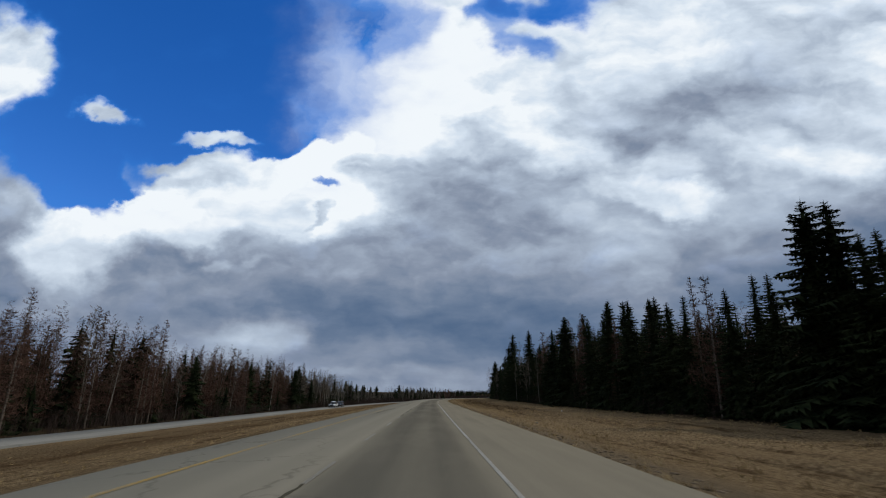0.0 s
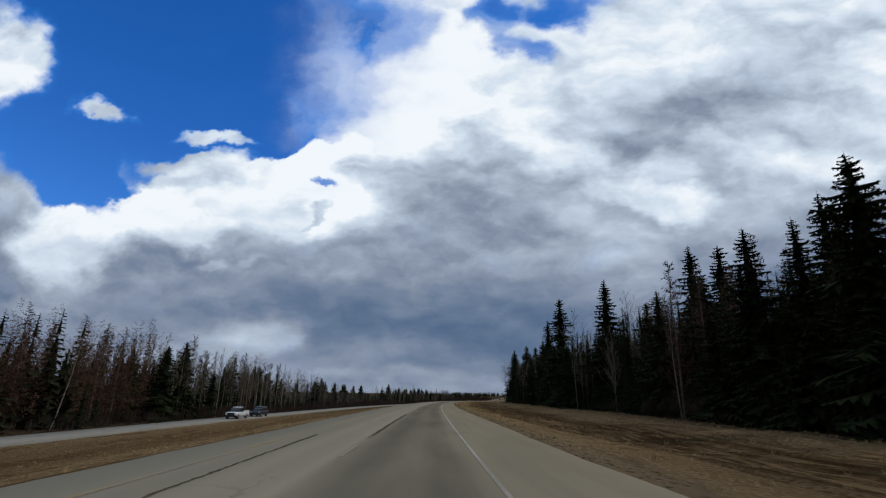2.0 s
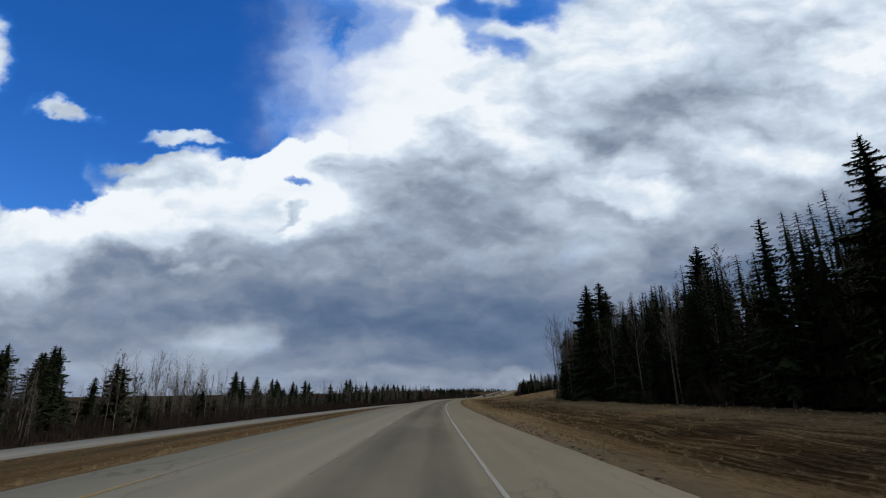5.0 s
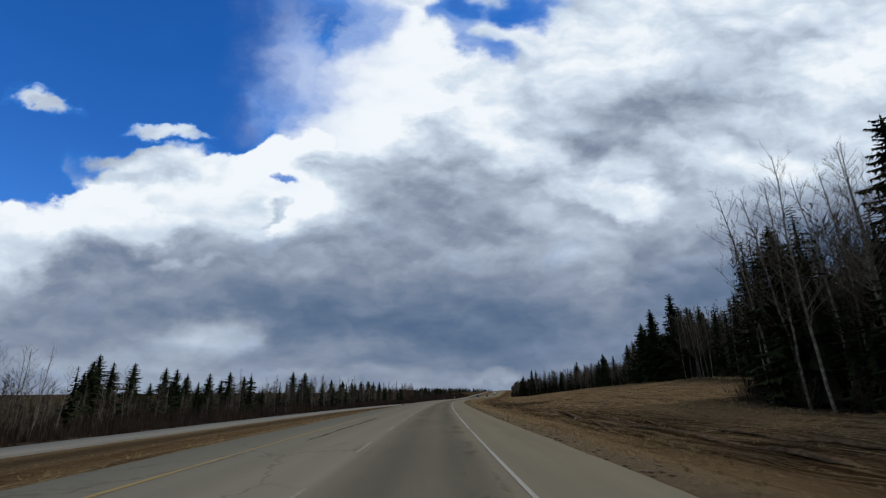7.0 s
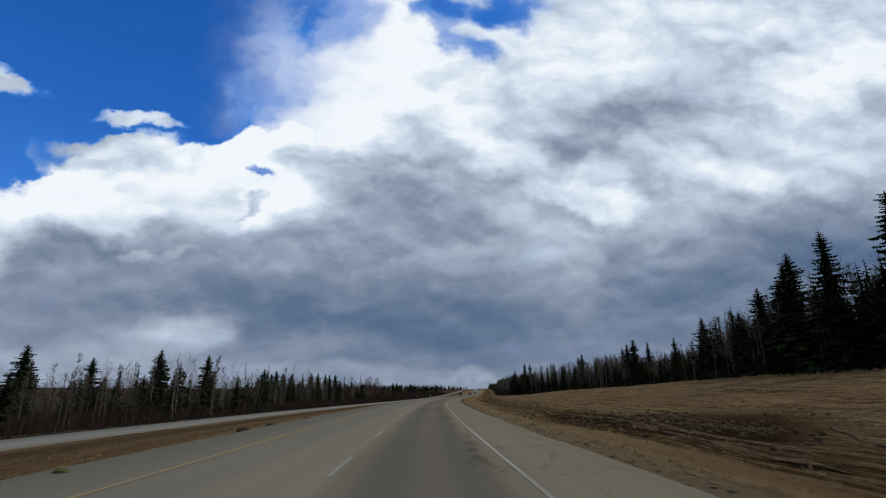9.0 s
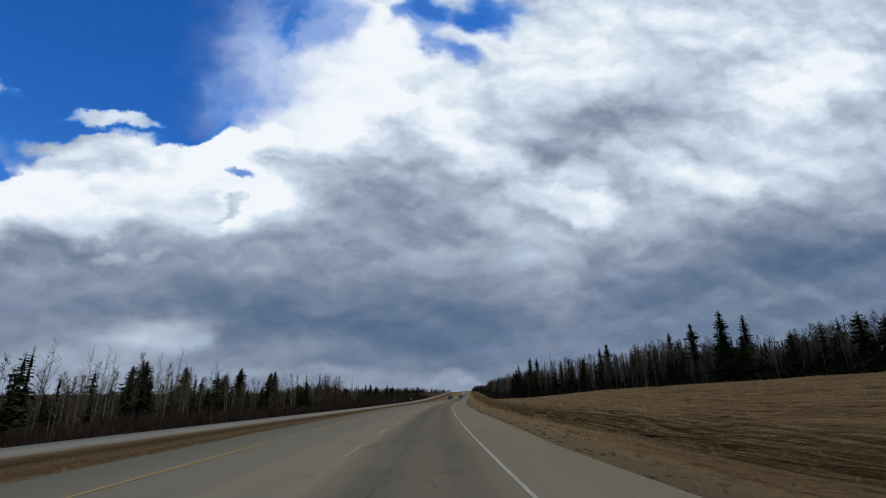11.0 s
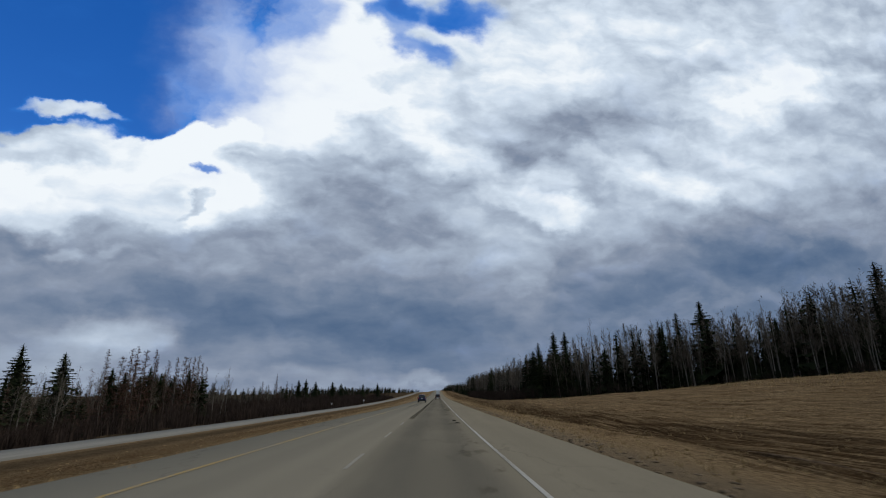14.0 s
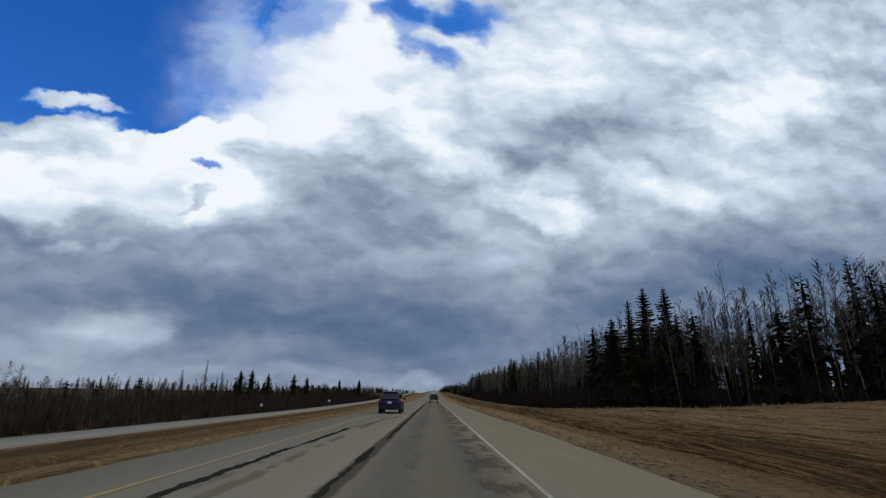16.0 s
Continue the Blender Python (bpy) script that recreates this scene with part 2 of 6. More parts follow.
sun = new("sun", bpy.data.lights.new("sun", "SUN"))
sun.data.energy, sun.data.angle, sun.data.color = 1.65, radians(7), (1.0, 0.95, 0.86)
sun.rotation_euler = (radians(90 - SUN_UP), 0, radians(180 - SUN_TO))

# ---- materials ----
class Surface:
    """A node material with a few short ways to write its tree."""

    def __init__(self, name, rough=0.9, metal=0.0):
        self.mat = bpy.data.materials.new(name)
        self.mat.use_nodes = True
        self.n, self.l = self.mat.node_tree.nodes, self.mat.node_tree.links
        self.bsdf = self.n["Principled BSDF"]
        self.bsdf.inputs["Roughness"].default_value = rough
        self.bsdf.inputs["Metallic"].default_value = metal
        self.bsdf.inputs["Specular IOR Level"].default_value = 0.25

    def put(self, socket, v):
        if isinstance(v, (int, float)):
            socket.default_value = v
        elif isinstance(v, tuple):
            socket.default_value = (*v, 1) if len(socket.default_value) == 4 and len(v) == 3 else v
        else:
            self.l.new(v, socket)

    def where(self, kind="Object", scale=(1, 1, 1), uv=False):
        if uv:
            node = self.n.new("ShaderNodeUVMap")
            node.uv_map = "UVMap"
            vec = node.outputs[0]
        else:
            vec = self.n.new("ShaderNodeTexCoord").outputs[kind]
        m = self.n.new("ShaderNodeMapping")
        m.inputs["Scale"].default_value = scale
        self.l.new(vec, m.inputs[0])
        return m.outputs[0]

    def noise(self, vec, scale, detail=5.0, rough=0.55):
        t = self.n.new("ShaderNodeTexNoise")
        t.inputs["Scale"].default_value, t.inputs["Detail"].default_value, t.inputs["Roughness"].default_value = scale, detail, rough
        self.l.new(vec, t.inputs["Vector"])
        return t.outputs["Fac"]

    def crack(self, vec, scale):
        t = self.n.new("ShaderNodeTexVoronoi")
        t.feature = "DISTANCE_TO_EDGE"
        t.inputs["Scale"].default_value = scale
        self.l.new(vec, t.inputs["Vector"])
        return t.outputs["Distance"]

    def span(self, v, a, b, lo=0.0, hi=1.0, smooth=True):
        r = self.n.new("ShaderNodeMapRange")
        r.interpolation_type = "SMOOTHSTEP" if smooth else "LINEAR"
        for key, val in (("From Min", a), ("From Max", b), ("To Min", lo), ("To Max", hi)):
            r.inputs[key].default_value = val
        self.l.new(v, r.inputs["Value"])
        return r.outputs[0]

    def math(self, op, a, b=0.0):
        m = self.n.new("ShaderNodeMath")
        m.operation = op
        self.put(m.inputs[0], a)
        self.put(m.inputs[1], b)
        return m.outputs[0]

    def split(self, vec):
        s = self.n.new("ShaderNodeSeparateXYZ")
        self.l.new(vec, s.inputs[0])
        return s.outputs

    def mix(self, fac, a, b):
        m = self.n.new("ShaderNodeMix")
        m.data_type = "RGBA"
        self.put(m.inputs[0], fac)
        self.put(m.inputs[6], a)
        self.put(m.inputs[7], b)
        return m.outputs[2]

    def chance(self):
        return self.n.new("ShaderNodeObjectInfo").outputs["Random"]

    def island(self):
        return self.n.new("ShaderNodeNewGeometry").outputs["Random Per Island"]

    def attribute(self, name):
        a = self.n.new("ShaderNodeAttribute")
        a.attribute_name = name
        return a.outputs["Fac"]

    def bump(self, height, strength=0.4, distance=0.02):
        b = self.n.new("ShaderNodeBump")
        b.inputs["Strength"].default_value, b.inputs["Distance"].default_value = strength, distance
        self.l.new(height, b.inputs["Height"])
        self.l.new(b.outputs[0], self.bsdf.inputs["Normal"])

    def colour(self, v):
        self.put(self.bsdf.inputs["Base Color"], v)
        return self

    def rough(self, v):
        self.put(self.bsdf.inputs["Roughness"], v)
        return self


def make_asphalt(name, pale, dark, tracks, crack_amount, stains=(), calm=0.0):
    s = Surface(name, 0.88)
    s.bsdf.inputs["Specular IOR Level"].default_value = 0.0
    flat = s.where(uv=True)
    u, along, _ = s.split(flat)
    streak = s.noise(s.where(uv=True, scale=(1.0, 0.03, 1)), 1.6, 5)
    patchy = s.noise(s.where(uv=True, scale=(1.0, 0.25, 1)), 0.35, 6, 0.6)
    speck = s.noise(flat, 38.0, 3, 0.7)
    wear = s.math("ADD", s.math("MULTIPLY", streak, 0.55), s.math("MULTIPLY", patchy, 0.5))
    base = s.mix(s.span(wear, 0.36, 0.68), pale, dark)
    # lanes and shoulders that carry less traffic are paler
    quiet = s.math("ADD", s.span(u, -3.7, -3.2, 1.0, 0.0), s.span(u, -0.1, 0.15, 0.0, 0.12))
    base = s.mix(s.math("MULTIPLY", quiet, calm), base, tuple(c * 1.5 for c in pale))
    # the pavement further on is darker
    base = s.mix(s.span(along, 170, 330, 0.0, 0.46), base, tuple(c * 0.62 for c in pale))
    for centre, half, amount in tracks:
        band = s.math("ABSOLUTE", s.math("SUBTRACT", u, centre))
        near = s.span(band, half * 0.35, half * 1.25, amount, 0.0)
        near = s.math("MULTIPLY", near, s.span(patchy, 0.25, 0.6, 0.55, 1.1))
        base = s.mix(near, base, (0.060, 0.056, 0.047))
    # tar-stained bands: offset, half width, from, to, amount, how broken up
    blotch = s.noise(s.where(uv=True, scale=(1.0, 0.32, 1)), 1.3, 6, 0.62)
    shake = s.math("MULTIPLY", s.math("SUBTRACT", s.noise(s.where(uv=True, scale=(0.2, 0.8, 1)), 1.4, 5, 0.65), 0.5), 0.35)
    for centre, half, s0, s1, amount, broken in stains:
        band = s.math("ABSOLUTE", s.math("ADD", s.math("SUBTRACT", u, centre), shake))
        near = s.span(band, half * 0.6, half * 1.15, amount, 0.0)
        near = s.math("MULTIPLY", near, s.math("MULTIPLY", s.span(along, s0 - 1.5, s0 + 1.5), s.span(along, s1 - 6, s1, 1.0, 0.0)))
        near = s.math("MULTIPLY", near, s.span(blotch, broken, broken + 0.07))
        base = s.mix(near, base, (0.026, 0.0225, 0.0155))
    jitter = s.n.new("ShaderNodeVectorMath")
    jitter.operation = "MULTIPLY_ADD"
    tex = s.n.new("ShaderNodeTexNoise")
    tex.inputs["Scale"].default_value, tex.inputs["Detail"].default_value = 1.3, 5
    s.l.new(flat, tex.inputs["Vector"])
    s.l.new(tex.outputs["Color"], jitter.inputs[0])
    jitter.inputs[1].default_value = (0.9, 1.4, 0)
    s.l.new(s.where(uv=True, scale=(1.0, 0.45, 1)), jitter.inputs[2])
    lines = s.crack(jitter.outputs[0], 0.42)
    gate = s.span(s.noise(s.where(uv=True, scale=(1, 0.3, 1)), 0.16, 3), 0.5, 0.62)
    cracked = s.math("MULTIPLY", s.span(lines, 0.004, 0.016, crack_amount, 0.0), gate)
    base = s.mix(cracked, base, (0.02, 0.019, 0.018))
    base = s.mix(s.span(speck, 0.35, 0.75, 0.0, 0.35), base, tuple(c * 1.35 for c in pale))
    s.colour(base)
    s.bump(s.math("SUBTRACT", speck, s.math("MULTIPLY", cracked, 2.0)), 0.5, 0.01)
    return s.mat


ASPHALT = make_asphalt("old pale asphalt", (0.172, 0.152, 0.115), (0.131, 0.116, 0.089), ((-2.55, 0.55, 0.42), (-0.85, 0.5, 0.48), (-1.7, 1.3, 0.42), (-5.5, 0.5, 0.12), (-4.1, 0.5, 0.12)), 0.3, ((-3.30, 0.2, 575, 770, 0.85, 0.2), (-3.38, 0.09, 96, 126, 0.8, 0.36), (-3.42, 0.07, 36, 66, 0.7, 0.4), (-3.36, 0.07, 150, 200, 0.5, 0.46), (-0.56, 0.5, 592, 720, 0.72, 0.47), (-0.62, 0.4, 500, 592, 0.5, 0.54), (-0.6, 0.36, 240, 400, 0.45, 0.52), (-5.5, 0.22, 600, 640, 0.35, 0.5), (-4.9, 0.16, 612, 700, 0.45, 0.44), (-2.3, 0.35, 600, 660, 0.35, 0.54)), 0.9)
ASPHALT_FAR = make_asphalt("old grey asphalt", (0.20, 0.19, 0.168), (0.155, 0.148, 0.13), ((-28.4, 0.6, 0.3), (-31.8, 0.6, 0.3)), 0.4)


def make_paint(name, colour, worn):
    s = Surface(name, 0.7)
    v = s.where(uv=True)
    chips = s.noise(v, 14.0, 4, 0.65)
    long_wear = s.noise(s.where(uv=True, scale=(1, 0.12, 1)), 0.9, 4)
    gone = s.span(s.math("ADD", s.math("MULTIPLY", chips, 0.6), s.math("MULTIPLY", long_wear, 0.5)), worn, worn + 0.12)
    s.colour(s.mix(gone, colour, (0.15, 0.132, 0.096)))
    s.bump(chips, 0.2, 0.004)
    return s.mat


PAINT_WHITE = make_paint("worn white road paint", (0.275, 0.262, 0.225), 0.52)
PAINT_YELLOW = make_paint("worn yellow road paint", (0.25, 0.155, 0.022), 0.5)
PAINT_DASH = make_paint("faded white lane paint", (0.235, 0.215, 0.172), 0.46)


def make_tar(name, colour):
    s = Surface(name, 0.95)
    s.bsdf.inputs["Specular IOR Level"].default_value = 0.0
    v = s.where("Object")
    s.colour(s.mix(s.noise(v, 6.0, 5), colour, tuple(c * 2.6 for c in colour)))
    s.bump(s.noise(v, 40.0, 3), 0.4, 0.01)
    return s.mat


TAR = make_tar("dark crack sealant", (0.012, 0.0112, 0.009))
PATCH = make_tar("dark asphalt patch", (0.036, 0.032, 0.023))


def make_ground():
    s = Surface("dead grass and bare soil", 0.97)
    s.bsdf.inputs["Specular IOR Level"].default_value = 0.0
    flat = s.where(uv=True)
    warp = s.n.new("ShaderNodeTexNoise")
    warp.inputs["Scale"].default_value, warp.inputs["Detail"].default_value = 0.055, 3
    s.l.new(flat, warp.inputs["Vector"])
    swing = s.n.new("ShaderNodeVectorMath")
    swing.operation = "MULTIPLY_ADD"
    s.l.new(warp.outputs["Color"], swing.inputs[0])
    swing.inputs[1].default_value = (3.5, 0, 0)
    s.l.new(flat, swing.inputs[2])

    def stretched(scale):
        m = s.n.new("ShaderNodeMapping")
        m.inputs["Scale"].default_value = scale
        s.l.new(swing.outputs[0], m.inputs[0])
        return m.outputs[0]

    ruts = s.noise(stretched((1.0, 0.06, 1)), 0.6, 9, 0.72)
    furrow = s.noise(stretched((1.0, 0.04, 1)), 2.4, 7, 0.68)
    clumps = s.noise(flat, 0.9, 9, 0.7)
    broad = s.noise(flat, 0.06, 5, 0.6)
    blades = s.noise(s.where(uv=True, scale=(1.0, 0.6, 1)), 7.0, 7, 0.75)
    straw = s.mix(s.span(blades, 0.36, 0.64), (0.086, 0.056, 0.029), (0.275, 0.195, 0.109))
    straw = s.mix(s.span(broad, 0.4, 0.62, 0.0, 0.7), straw, (0.19, 0.128, 0.068))
    soil = s.mix(s.span(s.math("ADD", s.math("MULTIPLY", clumps, 0.5), s.math("MULTIPLY", blades, 0.5)), 0.38, 0.62), (0.020, 0.012, 0.006), (0.085, 0.052, 0.026))
    bare = s.math("ADD", s.math("MULTIPLY", ruts, 0.6), s.math("MULTIPLY", clumps, 0.45))
    base = s.mix(s.span(bare, 0.53, 0.62, 0.0, 0.85), straw, soil)
    lines = s.math("MULTIPLY", s.span(furrow, 0.48, 0.57, 0.0, 1.0), s.math("MULTIPLY", s.attribute("tilled"), s.span(s.noise(flat, 0.12, 4), 0.3, 0.5, 0.35, 1.0)))
    base = s.mix(lines, base, soil)
    thin = s.noise(stretched((1.0, 0.022, 1)), 5.2, 5, 0.6)
    combed = s.math("MULTIPLY", s.span(thin, 0.50, 0.55, 0.0, 0.9), s.math("MULTIPLY", s.math("POWER", s.attribute("tilled"), 0.6), s.span(clumps, 0.34, 0.5, 0.4, 1.0)))
    base = s.mix(combed, base, (0.030, 0.0175, 0.009))
    # furrow troughs get a colour darker than the soil, following their depth
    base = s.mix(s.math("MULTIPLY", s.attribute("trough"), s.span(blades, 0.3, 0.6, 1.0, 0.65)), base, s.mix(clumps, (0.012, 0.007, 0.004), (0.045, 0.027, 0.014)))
    base = s.mix(s.math("MULTIPLY", s.attribute("soil"), s.span(clumps, 0.3, 0.55, 0.7, 1.0)), base, soil)
    base = s.mix(s.attribute("humus"), base, s.mix(s.span(blades, 0.4, 0.66), (0.013, 0.008, 0.0045), (0.05, 0.031, 0.017)))
    gravel = s.mix(s.noise(flat, 26.0, 4, 0.7), (0.085, 0.063, 0.040), (0.22, 0.165, 0.104))
    base = s.mix(s.math("MULTIPLY", s.attribute("gravel"), s.span(clumps, 0.2, 0.55, 0.6, 1.0)), base, gravel)
    # leaf litter under trees; its colour also stands in for the wood's shade nearby
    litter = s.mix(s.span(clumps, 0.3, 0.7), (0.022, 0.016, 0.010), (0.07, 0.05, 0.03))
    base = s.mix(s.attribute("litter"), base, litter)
    s.colour(base)
    s.bump(s.math("ADD", s.math("MULTIPLY", blades, 0.5), s.math("SUBTRACT", clumps, s.math("ADD", s.math("MULTIPLY", lines, 0.5), s.math("MULTIPLY", combed, 0.35)))), 1.0, 0.3)
    return s.mat


GROUND = make_ground()


def make_plain(name, a, b, scale=6.0, rough=0.9, per="object", lo=0.35, hi=0.65, relief=0.3, gloss=0.02):
    s = Surface(name, rough)
    s.bsdf.inputs["Specular IOR Level"].default_value = gloss
    v = s.where("Object")
    spot = s.noise(v, scale, 5, 0.6)
    who = s.chance() if per == "object" else s.island()
    s.colour(s.mix(s.math("ADD", s.math("MULTIPLY", s.span(spot, lo, hi), 0.65), s.math("MULTIPLY", who, 0.35)), a, b))
    if relief:
        s.bump(spot, relief, 0.02)
    return s.mat


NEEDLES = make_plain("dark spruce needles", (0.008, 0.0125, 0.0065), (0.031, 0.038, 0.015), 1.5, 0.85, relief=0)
# a darker needle colour, for spruce behind and beneath the roadside trees
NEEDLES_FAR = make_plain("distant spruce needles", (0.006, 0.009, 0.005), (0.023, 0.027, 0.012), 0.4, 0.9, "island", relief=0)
BARK_DARK = make_plain("grey-brown spruce bark", (0.05, 0.038, 0.028), (0.13, 0.105, 0.085), 5.0)
BARK_PALE = make_plain("pale aspen bark", (0.045, 0.038, 0.031), (0.25, 0.225, 0.19), 3.0)
TWIGS = make_plain("grey-brown bare twigs", (0.058, 0.047, 0.036), (0.17, 0.142, 0.112), 1.2, relief=0)
TWIGS_FAR = make_plain("distant bare twigs", (0.040, 0.033, 0.026), (0.125, 0.103, 0.08), 0.3, 0.9, "island", relief=0)
TRUNKS_FAR = make_plain("distant pale trunks", (0.055, 0.046, 0.037), (0.19, 0.168, 0.14), 0.3, 0.9, "island", relief=0)
LARCH = make_plain("rusty brown larch twigs", (0.040, 0.024, 0.018), (0.112, 0.064, 0.046), 0.8, relief=0)
BRUSH = make_plain("reddish brown brush", (0.020, 0.0145, 0.0115), (0.06, 0.043, 0.034), 0.5, 0.95, "island", relief=0)
STRAW = make_plain("dry straw blades", (0.22, 0.15, 0.07), (0.36, 0.26, 0.13), 0.6, 0.95, "island", relief=0)

# ---- road line: distance along it, and offset to the right of the white edge line ----
LONG = 617.0
S = np.arange(-1600.0, 4600.0, 1.0)
part_way = np.linspace(0, 1, 400)
bend = np.interp(S, 16 * (38.3606 * part_way + 0.88107 * part_way**2 - 0.68019 * part_way**3), part_way)
heading = np.radians(5.0594 * bend + 10.7011 * bend**2 + 6.4218 * bend**3 + 2.2477 * bend**4 - 2.0891 * bend**5 - 8.0352 * bend**6)
zero = int(np.argmin(np.abs(S)))
CX = np.cumsum(np.sin(heading))
CY = np.cumsum(np.cos(heading))
CX, CY = CX - CX[zero], CY - CY[zero]
drift_s = np.array([-60.0, 0, 58, 96, 154, 251, 308, 347, 443, 500, 536, 617, 700])
drift_u = np.array([1.4, 1.40, 1.41, 1.15, 0.92, 1.26, 1.71, 1.80, 1.37, 1.46, 1.57, 1.60, 1.6])
DRIFT = np.interp(S, drift_s, drift_u)
kernel = np.hanning(41)
DRIFT = np.convolve(np.pad(DRIFT, 20, mode="edge"), kernel / kernel.sum(), mode="valid")
FX, FY = CX + DRIFT * np.cos(heading), CY - DRIFT * np.sin(heading)
grade_s = np.array([-1600.0, 0, 154, 308, 443, 536, 617, 760, 900, 1100, 1400, 2200, 4600])
grade_z = np.array([2.0, 0, -0.92, -2.0, -2.99, -3.65, -4.09, -4.4, -3.8, -1.4, 3.0, 6.0, 6.0])
RZ = np.interp(S, grade_s, grade_z)
kernel = np.hanning(81)
RZ = np.convolve(np.pad(RZ, 40, mode="edge"), kernel / kernel.sum(), mode="valid")


def at(s, u):
    """World x, y of a point s metres along the road and u metres right of the edge line."""
    h = np.interp(s, S, heading)
    return np.interp(s, S, FX) + u * np.cos(h), np.interp(s, S, FY) - u * np.sin(h)


def road_z(s):
    return np.interp(s, S, RZ)


def edge_right(s):
    return np.interp(s, [-200, 200, 262, 300, 314, 327, 332, 345, 380, 450, 520, 600, 655, 680, 697, 720, 1000, 1600], [26, 26, 24, 23, 26, 31, 45, 51, 58, 60, 71, 74, 66, 50, 29, 23, 21, 16])


def edge_left(s):
    return -np.interp(s, [-200, 215, 230, 330, 350, 385, 400, 655, 672, 1600], [43.5, 43.5, 46, 46, 57, 57, 46.5, 47, 70, 72])


def canopy_right(s):
    """Height of the woods along the highway's own side."""
    return np.interp(s, [0, 50, 65, 80, 100, 130, 160, 262, 330, 400, 440, 470, 487, 500, 545, 600, 618, 640, 662, 684, 697, 708, 740, 1000], [12, 11.5, 12.5, 14, 15, 15.5, 16, 15.5, 16.5, 19, 18.5, 16, 18.5, 11.5, 13, 11.5, 18, 19.5, 18, 20.5, 18.5, 16, 15, 16])


def hill_right(s):
    return np.interp(s, [-200, 140, 190, 300, 327, 343, 380, 560, 620, 660, 688, 705, 725, 1600], [-0.5, -0.4, -0.1, 0.3, 0.9, 3.2, 4.7, 4.6, 4.3, 2.6, 0.4, -0.5, -0.8, -0.8])


def pave_left(s):
    return np.interp(s, [0, 143, 279, 357, 491, 560, 625], [-7.4, -7.9, -8.55, -8.9, -9.15, -8.7, -8.2])


def pave_right(s):
    return np.interp(s, [0, 143, 278, 491, 625], [3.0, 2.65, 2.4, 2.45, 2.65])


def yellow_at(s):
    return np.interp(s, [0, 143, 280, 357, 491, 560, 625], [-6.14, -6.25, -6.66, -6.75, -7.12, -6.75, -6.4])


def lane_at(s):
    return np.interp(s, [0, 145, 280, 360, 491, 560, 640], [-3.43, -3.36, -3.55, -3.52, -3.78, -3.5, -3.36])


def smooth(x):
    x = np.clip(x, 0, 1)
    return x * x * (3 - 2 * x)


def land(s, u):
    """Height of the ground over the road's own level."""
    s, u = np.broadcast_arrays(np.asarray(s, float), np.asarray(u, float))
    wide = (pave_left(s) + 7.6) * np.clip((u + 22) / 8, 0, 1)
    left = np.interp(u - wide, [-1900, -130, -50, -42, -38.6, -37.5, -31.6, -30.4, -24, -15, -9.5, -7.4, -5], [-3.1, -3.1, -3.0, -3.0, -2.6, -2.52, -2.52, -2.6, -2.9, -1.6, -0.35, -0.05, -0.14])
    # beyond the far carriageway the land falls into a shallow valley
    fall = np.interp(s, [175, 235, 640, 705, 900], [0.0, 1.0, 1.0, 0.12, 0.12])
    left = left - fall * np.interp(u, [-130, -85, -60, -46], [6.0, 5.2, 1.8, 0.0])
    e, top = edge_right(s), hill_right(s)
    right = np.interp(u, [2.6, 3.1, 5.5, 9.5], [-0.14, -0.04, -0.3, -0.55])
    rise = smooth((u - 9.0) / np.maximum(e - 9.0, 4.0))
    right = np.where(u > 9.0, -0.55 + (top + 0.55) * rise, right) + np.clip(u - e, 0, 60) * 0.012 * np.sign(top)
    return np.where(u < -2, left, right)


LATTICE = np.random.default_rng(9).random((64, 64))


def value_noise(x, y):
    """Smooth noise between 0 and 1 over the plan."""
    x, y = np.broadcast_arrays(np.asarray(x, float), np.asarray(y, float))
    i, j = np.floor(x).astype(int), np.floor(y).astype(int)
    a, b = smooth(x - i), smooth(y - j)
    pick = lambda p, r: LATTICE[p % 64, r % 64]
    return (pick(i, j) * (1 - a) + pick(i + 1, j) * a) * (1 - b) + (pick(i, j + 1) * (1 - a) + pick(i + 1, j + 1) * a) * b


def lump(s, u):
    """Unevenness of grass, ruts and ploughed strips: long along the road, short across it."""
    bend = value_noise(s / 23, u / 9) * 3
    return (value_noise(s / 7 + 3, (u + bend) / 1.1) - 0.5) * 1.3 + (value_noise(s / 2.3, u / 0.9 + 7) - 0.5) * 0.8 + (value_noise(s / 30, u / 6) - 0.5) * 2.0


def ground_z(s, u):
    return road_z(s) + land(s, u)


# ---- helpers to make meshes ----
def mesh_of(name, verts, faces, material, smooth_faces=False):
    me = bpy.data.meshes.new(name)
    verts = np.asarray(verts, dtype=np.float64)
    me.from_pydata(verts.tolist() if len(verts) < 2000 else list(map(tuple, verts)), [], faces)
    if material:
        me.materials.append(material)
    if smooth_faces:
        me.polygons.foreach_set("use_smooth", [True] * len(me.polygons))
    me.update()
    return me


def big_mesh(name, verts, faces, material):
    """A mesh from arrays of vertices and of triangles or quads."""
    verts, faces = np.asarray(verts, np.float32), np.asarray(faces, np.int32)
    me = bpy.data.meshes.new(name)
    n, k = faces.shape
    me.vertices.add(len(verts))
    me.vertices.foreach_set("co", verts.ravel())
    me.loops.add(n * k)
    me.loops.foreach_set("vertex_index", faces.ravel())
    me.polygons.add(n)
    me.polygons.foreach_set("loop_start", np.arange(0, n * k, k, dtype=np.int32))
    me.update(calc_edges=True)
    me.validate()
    if material:
        me.materials.append(material)
    return me


